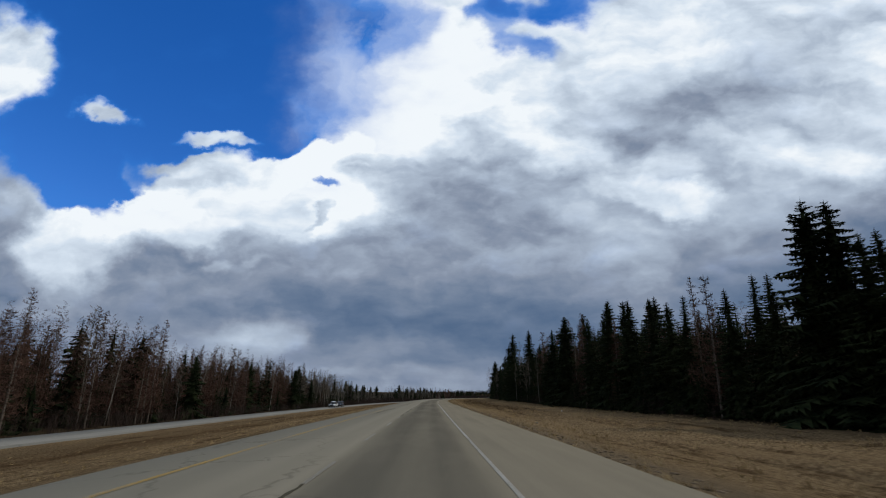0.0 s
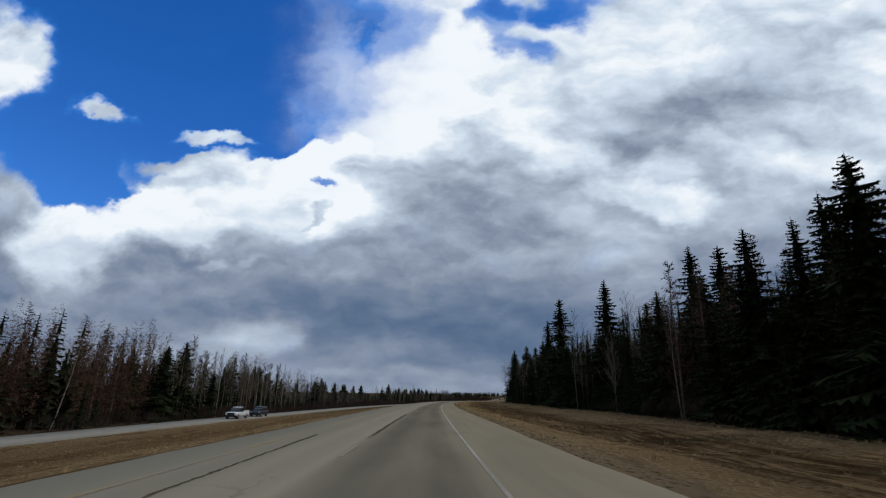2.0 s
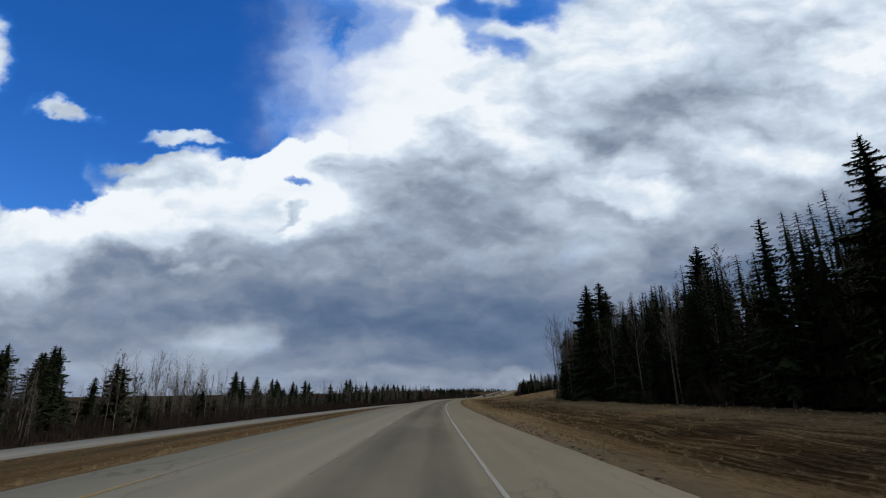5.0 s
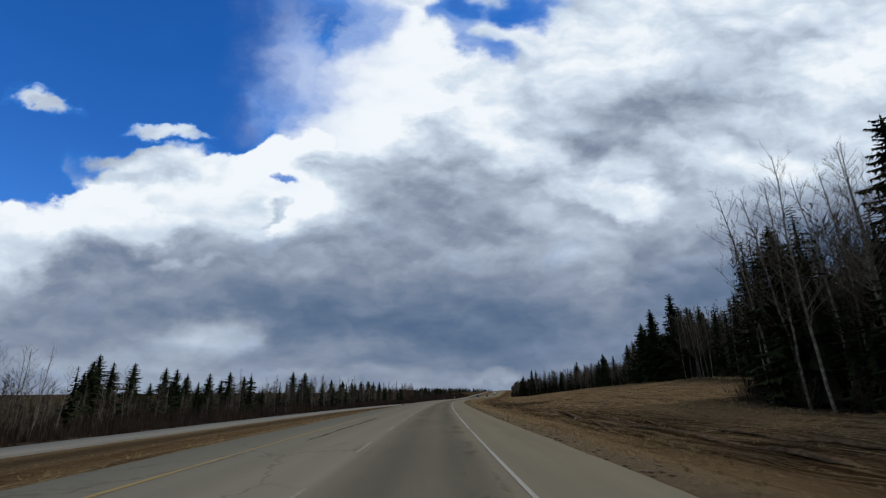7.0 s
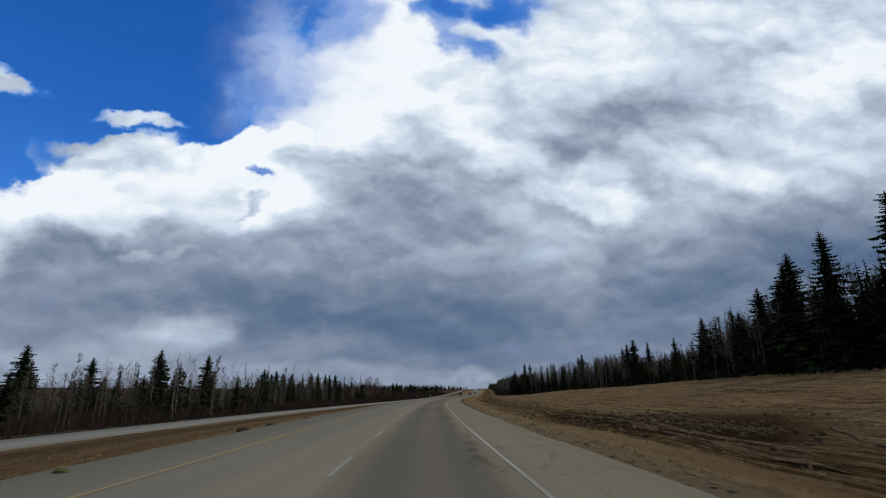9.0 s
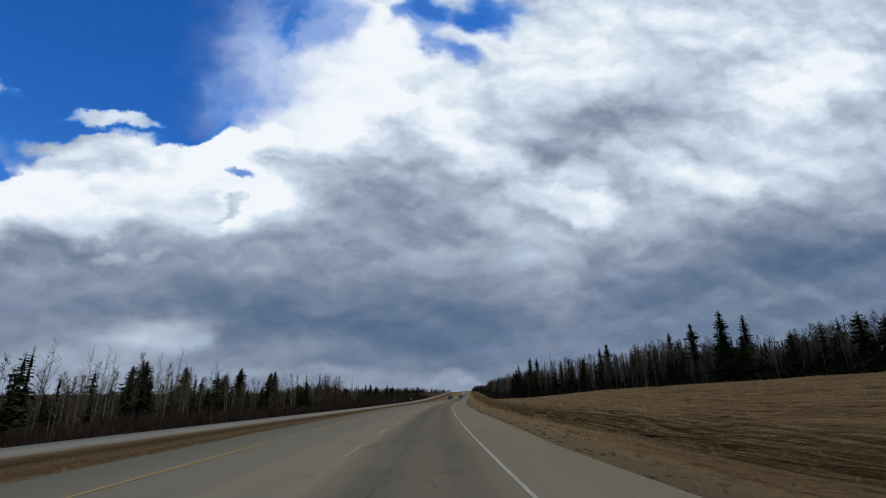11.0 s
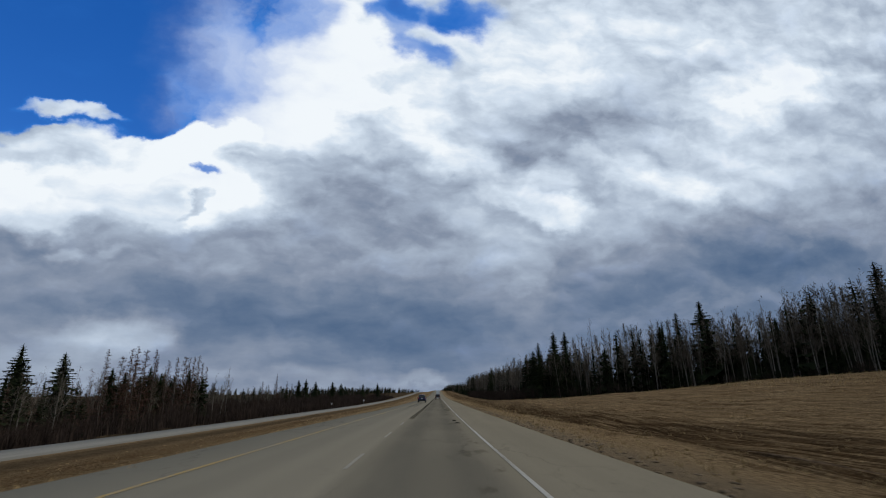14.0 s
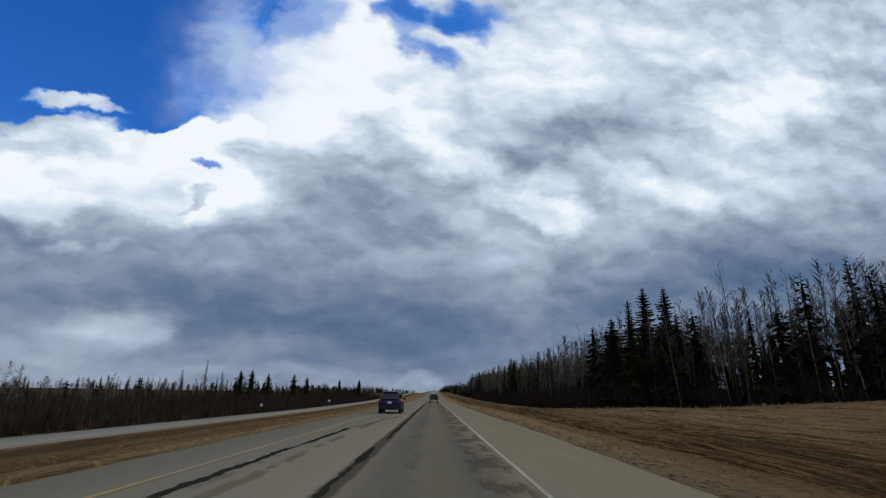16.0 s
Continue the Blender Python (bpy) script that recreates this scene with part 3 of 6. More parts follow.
def give_uv(me, u, s):
    layer = me.uv_layers.new(name="UVMap")
    idx = np.empty(len(me.loops), np.int32)
    me.loops.foreach_get("vertex_index", idx)
    layer.data.foreach_set("uv", np.stack([np.asarray(u, np.float32)[idx], np.asarray(s, np.float32)[idx]], -1).ravel())


def give_value(me, name, values):
    a = me.attributes.new(name, "FLOAT", "POINT")
    a.data.foreach_set("value", np.asarray(values, np.float32))


def sheet(name, ss, us, zfun, material):
    """A grid over the plan, ss along the road and us across it."""
    sg, ug = np.meshgrid(ss, us, indexing="ij")
    x, y = at(sg.ravel(), ug.ravel())
    z = zfun(sg.ravel(), ug.ravel())
    a, b = len(ss), len(us)
    i = (np.arange(a - 1)[:, None] * b + np.arange(b - 1)[None, :]).ravel()
    faces = np.stack([i, i + 1, i + b + 1, i + b], -1)
    me = big_mesh(name, np.stack([x, y, z], -1), faces, material)
    me.polygons.foreach_set("use_smooth", np.ones(len(faces), bool))
    give_uv(me, ug.ravel(), sg.ravel())
    return me, sg.ravel(), ug.ravel()


def ribbon(name, ss, u0, u1, height, material, drop=0.0, rag=0.0, seed=1):
    """A long strip of the road, with its sides turned down by drop."""
    rng = np.random.default_rng(seed)
    n = len(ss)
    ra, rb = np.convolve(rng.normal(0, rag, n + 4), np.ones(5) / 3, "valid"), np.convolve(rng.normal(0, rag, n + 4), np.ones(5) / 3, "valid")
    rows = []
    if drop:
        rows.append((u0 + ra - 0.12, height - drop))
    rows += [(u0 + ra, height), (np.zeros(n) + (u0 + u1) / 2, height), (u1 + rb, height)]
    if drop:
        rows.append((u1 + rb + 0.12, height - drop))
    u = np.stack([r[0] for r in rows], -1)
    z = np.stack([road_z(ss) + r[1] for r in rows], -1)
    x, y = at(np.repeat(ss, len(rows)), u.ravel())
    b = len(rows)
    i = (np.arange(n - 1)[:, None] * b + np.arange(b - 1)[None, :]).ravel()
    me = big_mesh(name, np.stack([x, y, z.ravel()], -1), np.stack([i, i + 1, i + b + 1, i + b], -1), material)
    give_uv(me, u.ravel(), np.repeat(ss, b))
    return me


# ---- ground ----
along = np.concatenate([np.arange(-1600, -10, 106), np.arange(-10, 780, 1.6), np.arange(780, 1500, 10), np.arange(1500, 4550, 180)])
across = np.concatenate([[-1900, -1200, -700, -400, -260, -180, -130, -100, -80, -66, -56], np.arange(-50, -7.4, 0.62), [-7.3, -6.0, -3.0, 0.0, 2.4, 2.8, 3.1], np.arange(3.5, 6.4, 0.5), np.arange(6.5, 19.9, 0.16), np.arange(20, 40, 0.5), np.arange(40, 100, 2.4), [110, 130, 170, 230, 330, 480, 700, 1100, 1700]])


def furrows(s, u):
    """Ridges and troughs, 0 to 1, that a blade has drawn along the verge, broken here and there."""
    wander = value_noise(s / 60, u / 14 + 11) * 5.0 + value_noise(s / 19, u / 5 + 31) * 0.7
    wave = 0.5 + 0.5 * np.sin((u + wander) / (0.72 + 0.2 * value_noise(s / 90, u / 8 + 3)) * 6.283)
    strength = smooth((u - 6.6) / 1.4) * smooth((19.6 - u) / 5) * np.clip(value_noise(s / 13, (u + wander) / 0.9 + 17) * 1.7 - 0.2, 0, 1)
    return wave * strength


def ground_height(s, u):
    z = ground_z(s, u) - np.where((s > -60) & (s < 850), furrows(s, u) * 0.13, 0)
    rough = np.clip((u - 4.0) / 5, 0, 1) * np.clip((95 - u) / 30, 0, 1) + np.clip((-8.6 - u) / 3, 0, 1) * np.clip((u + 29) / 2, 0, 1)
    near = (s > -60) & (s < 850)
    return z + np.where(near, rough * lump(s, u) * 0.2, 0)


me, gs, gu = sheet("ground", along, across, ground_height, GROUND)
give_value(me, "gravel", np.clip(1 - np.abs(gu - pave_right(gs) - 0.6) / 2.0, 0, 1) + np.clip(1 - np.abs(gu - pave_left(gs) + 0.4) / 1.2, 0, 1) * 0.7 + np.clip(1 - np.abs(gu + 38.2) / 1.6, 0, 1) * 0.6)
# the wider strip at 350-400 m paints the wood's shade onto the grass
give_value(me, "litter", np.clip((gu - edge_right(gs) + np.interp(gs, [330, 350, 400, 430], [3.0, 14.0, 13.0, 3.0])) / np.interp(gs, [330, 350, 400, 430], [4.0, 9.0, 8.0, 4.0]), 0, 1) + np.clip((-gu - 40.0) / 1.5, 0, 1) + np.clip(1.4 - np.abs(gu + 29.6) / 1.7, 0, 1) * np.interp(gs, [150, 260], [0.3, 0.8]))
dug = np.clip(1 - np.hypot((gs - 381) / 12, (gu - 14.0) / 9.0), 0, 1) * 3.0 + np.clip(1 - np.hypot((gs - 390) / 15, (gu - 12.0) / 3.6), 0, 1) * 3.5 + np.clip(1 - np.hypot((gs - 150) / 60, (gu - 13) / 3.0), 0, 1) + np.clip(1 - np.abs(gu + 26.0) / 4.0, 0, 1) * 0.75
# last term: darker ground from 14 m off the road towards the wood
verge = smooth((gu - 4.5) / 1.5) * smooth((20 - gu) / 9) * np.clip(value_noise(gs / 17, gu / 2.2 + 5) * 1.7 - 0.15, 0, 1) * np.where((gs > 420) & (gs < 590), 0.4, 0.5) * smooth((gs - 60) / 90 + 0.3) + smooth((330 - gs) / 30) * smooth((gu - 14) / 8) * 0.25
give_value(me, "soil", np.clip(dug + verge, 0, 1))
give_value(me, "humus", np.clip((np.clip(1 - np.hypot((gs - 382) / 17, (gu - 13.5 + (gs - 382) * 0.06) / 6.5), 0, 1) - 0.35 * value_noise(gs / 2.4, gu / 1.3 + 4)) * 4.0, 0, 1))
strip = smooth((gs - 60) / 90 + 0.3) * smooth((gu - 6.6) / 1.6) * smooth((18 - gu) / 6) * (0.6 + 0.4 * value_noise(gs / 40, gu / 5 + 2))
give_value(me, "tilled", np.clip(strip + np.where(gu > 16, 0.38, 0.0) * smooth((gs - 300) / 30) + np.where(gu < -8, 0.1, 0.0), 0, 1))
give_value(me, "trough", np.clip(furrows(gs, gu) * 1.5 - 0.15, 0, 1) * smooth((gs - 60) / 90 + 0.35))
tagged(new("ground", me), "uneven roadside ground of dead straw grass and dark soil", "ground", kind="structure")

near_s = np.concatenate([np.arange(-60, 860, 2.0), np.arange(860, 1500, 8.0)])
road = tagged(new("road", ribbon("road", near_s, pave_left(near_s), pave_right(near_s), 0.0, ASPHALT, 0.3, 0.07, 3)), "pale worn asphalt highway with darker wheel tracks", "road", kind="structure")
tagged(new("road_opposite", ribbon("road_opposite", near_s, -37.5, -31.8, -2.41, ASPHALT_FAR, 0.3, 0.05, 4)), "grey asphalt carriageway beyond the grass median", "road", kind="structure")
tagged(new("edge_line", ribbon("edge_line", near_s, -0.045, 0.045, 0.006, PAINT_WHITE)), "solid white painted edge line, slightly worn", "road marking", kind="structure")
tagged(new("median_line", ribbon("median_line", near_s, yellow_at(near_s) - 0.06, yellow_at(near_s) + 0.06, 0.006, PAINT_YELLOW)), "faded yellow painted line beside the median", "road marking", kind="structure")

# ---- trees ----
class Pile:
    """Collects triangles in lists, to become one mesh."""

    def __init__(self):
        self.v, self.f = [], []

    def tri(self, a, b, c):
        n = len(self.v)
        self.v += [tuple(a), tuple(b), tuple(c)]
        self.f.append((n, n + 1, n + 2))

    def tube(self, points, radii, sides=5):
        n = len(self.v)
        for k, (p, r) in enumerate(zip(points, radii)):
            way = (points[min(k + 1, len(points) - 1)] - points[max(k - 1, 0)]).normalized()
            one = way.cross(Vector((0.31, 0.95, 0.11))).normalized()
            two = way.cross(one)
            for i in range(sides):
                a = 2 * math.pi * i / sides
                self.v.append(tuple(p + (one * math.cos(a) + two * math.sin(a)) * r))
        for k in range(len(points) - 1):
            for i in range(sides):
                j = (i + 1) % sides
                a, b, c, d = n + k * sides + i, n + k * sides + j, n + (k + 1) * sides + j, n + (k + 1) * sides + i
                self.f += [(a, b, c), (a, c, d)]

    def mesh(self, name, material):
        return big_mesh(name, self.v, self.f, material)


def spruce_parts(seed, h=20.0, wide=2.6, step=0.09, bare=0.06, full=1.0, light=False):
    """Trunk and crown of a spruce: drooping boughs, set spirally, fringed with hanging sprays round a dense core."""
    rng = random.Random(seed)
    wood, green = Pile(), Pile()
    lean = Vector((rng.uniform(-0.02, 0.02), rng.uniform(-0.02, 0.02), 0))
    spine = [Vector((lean.x * z, lean.y * z, z)) for z in np.linspace(-0.6, h, 7)]
    wood.tube(spine, [h * 0.011 * (1 - k / 6.3) + 0.01 for k in range(7)], 6)
    bulge = [rng.uniform(0.72, 1.2) for _ in range(16)]

    def reach_at(f, a):
        lump = bulge[int(f * 15)] * (1 + 0.16 * math.sin(a * 2 + f * 17 + seed))
        return wide * ((1 - f) ** 0.7) * (0.6 + 0.4 * min(1.0, f * 7)) * lump + 0.22

    # the core: torn cones, one in another, that keep the light out
    for k in range(22):
        f = k / 22
        z = h * (bare + (1 - bare) * f)
        for i in range(10):
            a, b = i * 0.6283 + k, (i + 1) * 0.6283 + k
            r0 = reach_at(f, a) * 0.46 * full * (1 - 0.5 * f) * rng.uniform(0.7, 1.2)
            low = Vector((lean.x * z, lean.y * z, z - 0.3 - rng.random() * 0.5))
            green.tri(low + Vector((math.cos(a) * r0, math.sin(a) * r0, 0)), low + Vector((math.cos(b) * r0, math.sin(b) * r0, rng.uniform(-0.3, 0.3))), Vector((lean.x * z, lean.y * z, z + h * 0.055)))
    z, turn = h * bare, rng.uniform(0, 6.28)
    while z < h - 0.1:
        f = (z / h - bare) / (1 - bare)
        turn += 2.4 + rng.uniform(-0.45, 0.45)
        a = turn
        L = reach_at(f, a) * (rng.uniform(0.7, 1.0) if rng.random() < 0.85 else rng.uniform(1.0, 1.18))
        out = Vector((math.cos(a), math.sin(a), 0))
        side = Vector((-math.sin(a), math.cos(a), 0))
        droop = L * (0.12 + 0.34 * (1 - f)) * rng.uniform(0.5, 1.4)
        rise = L * (0.16 * f)
        base = Vector((lean.x * z, lean.y * z, z))
        pts = []
        for q in (0.0, 0.25, 0.55, 0.8, 1.0) if light else (0.0, 0.16, 0.32, 0.48, 0.64, 0.8, 0.91, 1.0):
            pts.append(base + out * (L * q) + Vector((0, 0, -droop * (q**1.3) + rise * q + 0.08 * L * max(0, q - 0.6))))
        w = 0.04 + 0.03 * L
        for q in (1, 3) if light else (1, 2, 3, 4, 5, 6):
            p, n = pts[q], pts[q + 1]
            wing = L * (0.38 * (1.0 - 0.17 * q) if light else 0.4 * (1.05 - 0.12 * q)) * rng.uniform(0.6, 1.3)
            down = Vector((0, 0, -wing * rng.uniform(0.15, 0.6)))
            for sgn in (1, -1):
                green.tri(p, n + out * w, n + side * (sgn * wing) + out * (wing * 0.5) + down)
                if not light:
                    if q % 2:
                        green.tri(p - out * w, n, (p + n) * 0.5 + side * (sgn * wing * 0.6) + down * 1.6)
            hang = -(wing + 0.08) * rng.uniform(0.4, 1.15)
            green.tri(p, n + out * w, (p + n) * 0.5 + Vector((rng.uniform(-0.15, 0.15), rng.uniform(-0.15, 0.15), hang)))
        green.tri(pts[0] + side * w, pts[0] - side * w, pts[2])
        green.tri(pts[-2] + side * w * 1.5, pts[-2] - side * w * 1.5, pts[-1] + out * w + Vector((0, 0, 0.05 * L)))
        z += step * rng.uniform(0.7, 1.3) * (0.55 + 0.6 * (1 - f))
    tip = Vector((lean.x * h, lean.y * h, h))
    for k in range(3):
        a = k * 2.1
        green.tri(tip + Vector((0.05 * math.cos(a), 0.05 * math.sin(a), -0.6)), tip + Vector((0.05 * math.cos(a + 2), 0.05 * math.sin(a + 2), -0.6)), tip + Vector((0, 0, 0.35)))
    return wood, green


def bare_parts(seed, h=17.0, spread=1.0, low=0.35, lean=0.05, forks=3):
    """Trunk and leafless branches of an aspen or birch."""
    rng = random.Random(seed)
    wood, twig = Pile(), Pile()
    tilt = Vector((rng.uniform(-1, 1) * lean, rng.uniform(-1, 1) * lean, 0))
    bow = Vector((rng.uniform(-0.6, 0.6), rng.uniform(-0.6, 0.6), 0))
    spine = []
    for z in np.linspace(0, 1, 10):
        spine.append(Vector((0, 0, -0.5 + (h + 0.5) * z)) + tilt * (h * z) + bow * (math.sin(z * 4.0) * 0.5) + Vector((rng.uniform(-0.06, 0.06), rng.uniform(-0.06, 0.06), 0)))
    wood.tube(spine, [0.0068 * h * (1 - 0.93 * k / 9) + 0.012 for k in range(10)], 6)

    def grow(p, way, length, radius, level):
        pts = [p]
        for _ in range(3):
            way = (way + Vector((rng.uniform(-0.2, 0.2), rng.uniform(-0.2, 0.2), rng.uniform(0.0, 0.22)))).normalized()
            pts.append(pts[-1] + way * (length / 3))
        if level == 0:
            side = Vector((radius, radius * 0.4, radius * 0.6))
            twig.tri(pts[0] - side, pts[0] + side, pts[2])
            twig.tri(pts[1] - side * 0.6, pts[1] + side * 0.6, pts[3])
            return
        twig.tube(pts[::3] if level == 1 else pts, [radius, radius * 0.2] if level == 1 else [radius, radius * 0.7, radius * 0.45, radius * 0.15], 3)
        for _ in range(rng.randint(4, 5)):
            q = rng.uniform(0.25, 1.0) * 3
            k = min(int(q), 2)
            start = pts[k].lerp(pts[k + 1], q - k)
            axis = Vector((rng.uniform(-1, 1), rng.uniform(-1, 1), rng.uniform(-0.2, 1))).normalized()
            grow(start, (way * 0.8 + axis * 0.75).normalized(), length * rng.uniform(0.35, 0.6), radius * 0.5, level - 1)

    n = int(24 * forks / 3)
    for i in range(n):
        q = low + (0.99 - low) * (i + rng.random()) / n
        k = min(int(q * 9), 8)
        start = spine[k].lerp(spine[k + 1], q * 9 - k)
        a = rng.uniform(0, 6.283)
        way = Vector((math.cos(a), math.sin(a), rng.uniform(0.55, 1.5))).normalized()
        grow(start, way, h * 0.2 * spread * (1.12 - q) * 1.25 * rng.uniform(0.6, 1.2) + 0.35, 0.0026 * h * (1.15 - q) + 0.007, 2)
    return wood, twig


def larch_parts(seed, h=15.0, wide=1.9):
    """Trunk and fine rusty branches of a leafless larch, or of a spruce that has died."""
    rng = random.Random(seed)
    wood, twig = Pile(), Pile()
    spine = [Vector((rng.uniform(-0.05, 0.05), rng.uniform(-0.05, 0.05), z)) for z in np.linspace(-0.5, h, 8)]
    wood.tube(spine, [0.010 * h * (1 - k / 7.4) + 0.01 for k in range(8)], 5)
    z = h * 0.1
    while z < h - 0.1:
        f = z / h
        for _ in range(3):
            a = rng.uniform(0, 6.283)
            L = wide * (1.05 - f) ** 0.7 * rng.uniform(0.35, 1.05) + 0.1
            lift = rng.uniform(-0.15, 0.45)
            out = Vector((math.cos(a), math.sin(a), lift))
            side = Vector((-math.sin(a), math.cos(a), 0))
            p0 = Vector((0, 0, z + rng.uniform(-0.2, 0.2)))
            p2 = p0 + out * L
            twig.tri(p0 - Vector((0, 0, 0.02)), p0 + Vector((0, 0, 0.02)), p2)
            for _ in range(8):
                m = p0.lerp(p2, rng.uniform(0.1, 1.0))
                tip = m + side * (rng.uniform(-0.4, 0.4) * L) + out * (rng.uniform(0.0, 0.35) * L) + Vector((0, 0, rng.uniform(-0.25, 0.6) * L))
                twig.tri(m - out * 0.035, m + out * 0.035 + Vector((0, 0, 0.035)), tip)
        z += rng.uniform(0.13, 0.24)
    return wood, twig


def shrub_parts(seed, h=2.6, stems=12):
    rng = random.Random(seed)
    twig = Pile()
    for _ in range(stems):
        a, r = rng.uniform(0, 6.283), rng.uniform(0, 0.7)
        p = Vector((math.cos(a) * r, math.sin(a) * r, -0.15))
        way = Vector((math.cos(a) * 0.35 * r, math.sin(a) * 0.35 * r, 1)).normalized()
        L = h * rng.uniform(0.5, 1.05)
        mid = p + way * (L * 0.55) + Vector((rng.uniform(-0.15, 0.15), rng.uniform(-0.15, 0.15), 0))
        end = mid + (way + Vector((rng.uniform(-0.4, 0.4), rng.uniform(-0.4, 0.4), 0))).normalized() * (L * 0.5)
        twig.tri(p, p + Vector((0.04, 0.02, 0)), mid)
        twig.tri(mid, mid - Vector((0.02, 0.03, 0.1)), end)
        for _ in range(7):
            q = rng.uniform(0.25, 1)
            m = p.lerp(mid, q * 2) if q < 0.5 else mid.lerp(end, q * 2 - 1)
            d = Vector((rng.uniform(-1, 1), rng.uniform(-1, 1), rng.uniform(0.3, 1.4))).normalized() * rng.uniform(0.3, 0.75)
            twig.tri(m, m + Vector((0.022, 0.012, 0.01)), m + d)
    return twig


def tree_thing(kind, wood, crown, crown_name, bark, leaf, label):
    base = new(kind)
    t = new("trunk", wood.mesh("trunk", bark))
    c = new(crown_name, crown.mesh(crown_name, leaf))
    t.parent = c.parent = base
    return tagged(base, label, "tree")


spruces = [(tree_thing("spruce_tree", *spruce_parts(11 + k, 20.0, w, st, b, fu), "crown", BARK_DARK, NEEDLES, "tall dark green spruce with drooping boughs"), 20.0) for k, (w, st, b, fu) in enumerate([(5.2, 0.13, 0.04, 1.05), (4.6, 0.13, 0.05, 1.05), (5.9, 0.13, 0.02, 1.05), (3.8, 0.13, 0.06, 1.0), (3.0, 0.13, 0.08, 0.9)])]
light_spruces = [(tree_thing("spruce_tree", *spruce_parts(21 + k, 20.0, w, st, b, 1.3), "crown", BARK_DARK, NEEDLES, "dark green spruce standing in a far row"), 20.0) for k, (w, st, b) in enumerate([(6.4, 0.17, 0.03), (5.5, 0.17, 0.04), (7.0, 0.17, 0.02), (4.8, 0.18, 0.05)])]
aspens = [(tree_thing("aspen_tree", *bare_parts(31 + k, 17.0, sp, lo, le, fo), "crown", BARK_PALE, TWIGS, "leafless grey aspen with a pale trunk and fine twigs"), 17.0) for k, (sp, lo, le, fo) in enumerate([(1.0, 0.38, 0.06, 3), (1.25, 0.3, 0.1, 4), (0.75, 0.5, 0.14, 3), (0.9, 0.42, 0.03, 3), (1.4, 0.25, 0.05, 4)])]
larches = [(tree_thing("larch_tree", *larch_parts(51 + k, 15.0, w * 1.15), "crown", BARK_DARK, LARCH, "leafless rusty brown larch with fine twigs"), 15.0) for k, w in enumerate((1.9, 1.5, 2.2))]
for kinds in (spruces, light_spruces, aspens, larches):
    for base, _ in kinds:
        base.location = (0, 0, 0)

used = set()


def plant(kinds, which, x, y, z, tall, turn, group, label=""):
    """Stands a tree of the given height on the ground; the first of each form is moved, the rest are copied."""
    base, h = kinds[which % len(kinds)]
    k = tall / h
    m = Matrix.LocRotScale((x, y, z), Euler((0, 0, turn)), (k * 0.5 + 0.5 * min(k, 1.1), k * 0.5 + 0.5 * min(k, 1.1), k))
    if base in used:
        made = copy_thing(base, m)
        made.matrix_basis = m
    else:
        used.add(base)
        base.matrix_basis = m
        made = base
    return tagged(made, label, group=group)


def stand(kinds, which, s, u, tall, rng, group, label=""):
    x, y = at(s, u)
    return plant(kinds, which, float(x), float(y), float(ground_z(s, u)) - 0.1, tall, rng.uniform(0, 6.28), group, label)


def plan_of(x, y):
    """Distance along the road and offset of a place."""
    i = int(np.argmin((FX - x) ** 2 + (FY - y) ** 2))
    h = heading[i]
    return S[i] + (x - FX[i]) * math.sin(h) + (y - FY[i]) * math.cos(h), (x - FX[i]) * math.cos(h) - (y - FY[i]) * math.sin(h)


# trees that stand out, by place and height of the top
rng = random.Random(5)
marked = []


def landmark(kinds, group, rows):
    for which, x, y, top in rows:
        s, u = plan_of(x, y)
        z = float(ground_z(s, u)) - 0.1
        plant(kinds, which, x, y, z, top - z, rng.uniform(0, 6.28), group)
        marked.append((s, u))


landmark(spruces, "roadside spruces", (
    (0, 33.2, 193.5, 24.2), (1, 33.6, 164.5, 22.2), (1, 41.5, 148.5, 24.2), (3, 36.7, 274.8, 15.2), (2, 37.4, 278.3, 19.0), (0, 45.0, 290.2, 22.2), (0, 52.1, 303.4, 23.0),
    (1, 34.1, 209.0, 21.0), (1, 35.3, 220.3, 17.0), (2, 44.8, 255.2, 19.6), (1, 48.6, 130.5, 25.8), (0, 55.6, 136.2, 27.2), (2, 61.0, 129.0, 27.2), (1, 57.7, 124.4, 25.8), (0, 48.9, 152.6, 25.7)))
landmark(spruces, "roadside spruces", (
    (1, 88.5, 410.4, 24.0), (0, 89.4, 399.9, 26.6), (2, 98.7, 427.0, 25.4), (1, 88.2, 396.7, 20.2), (0, 130.6, 540.2, 20.2), (3, 135.4, 537.2, 19.0), (0, 145.0, 570.5, 21.2), (1, 162.3, 606.4, 22.6),
    (0, 157.8, 649.3, 22.0), (3, 161.3, 663.6, 21.2), (1, 132.4, 689.0, 17.8), (3, 135.9, 687.1, 17.6), (1, 213.5, 956.4, 16.2)))
landmark(light_spruces, "spruces beyond the median", (
    (2, -28.9, 508.0, 9.2), (2, -45.5, 452.0, 7.2), (0, -53.8, 428.3, 7.2), (1, -66.8, 410.8, 10.0), (3, -64.4, 413.5, 8.2), (1, -58.4, 411.6, 7.8), (0, -54.6, 421.7, 7.2), (1, -55.3, 440.2, 4.8),
    (1, -79.4, 284.2, 10.2), (0, -78.7, 301.4, 9.9), (1, -75.3, 308.7, 10.0), (2, -71.7, 321.9, 5.0), (1, -77.7, 229.6, 12.4), (0, -72.7, 295.2, 10.5)))
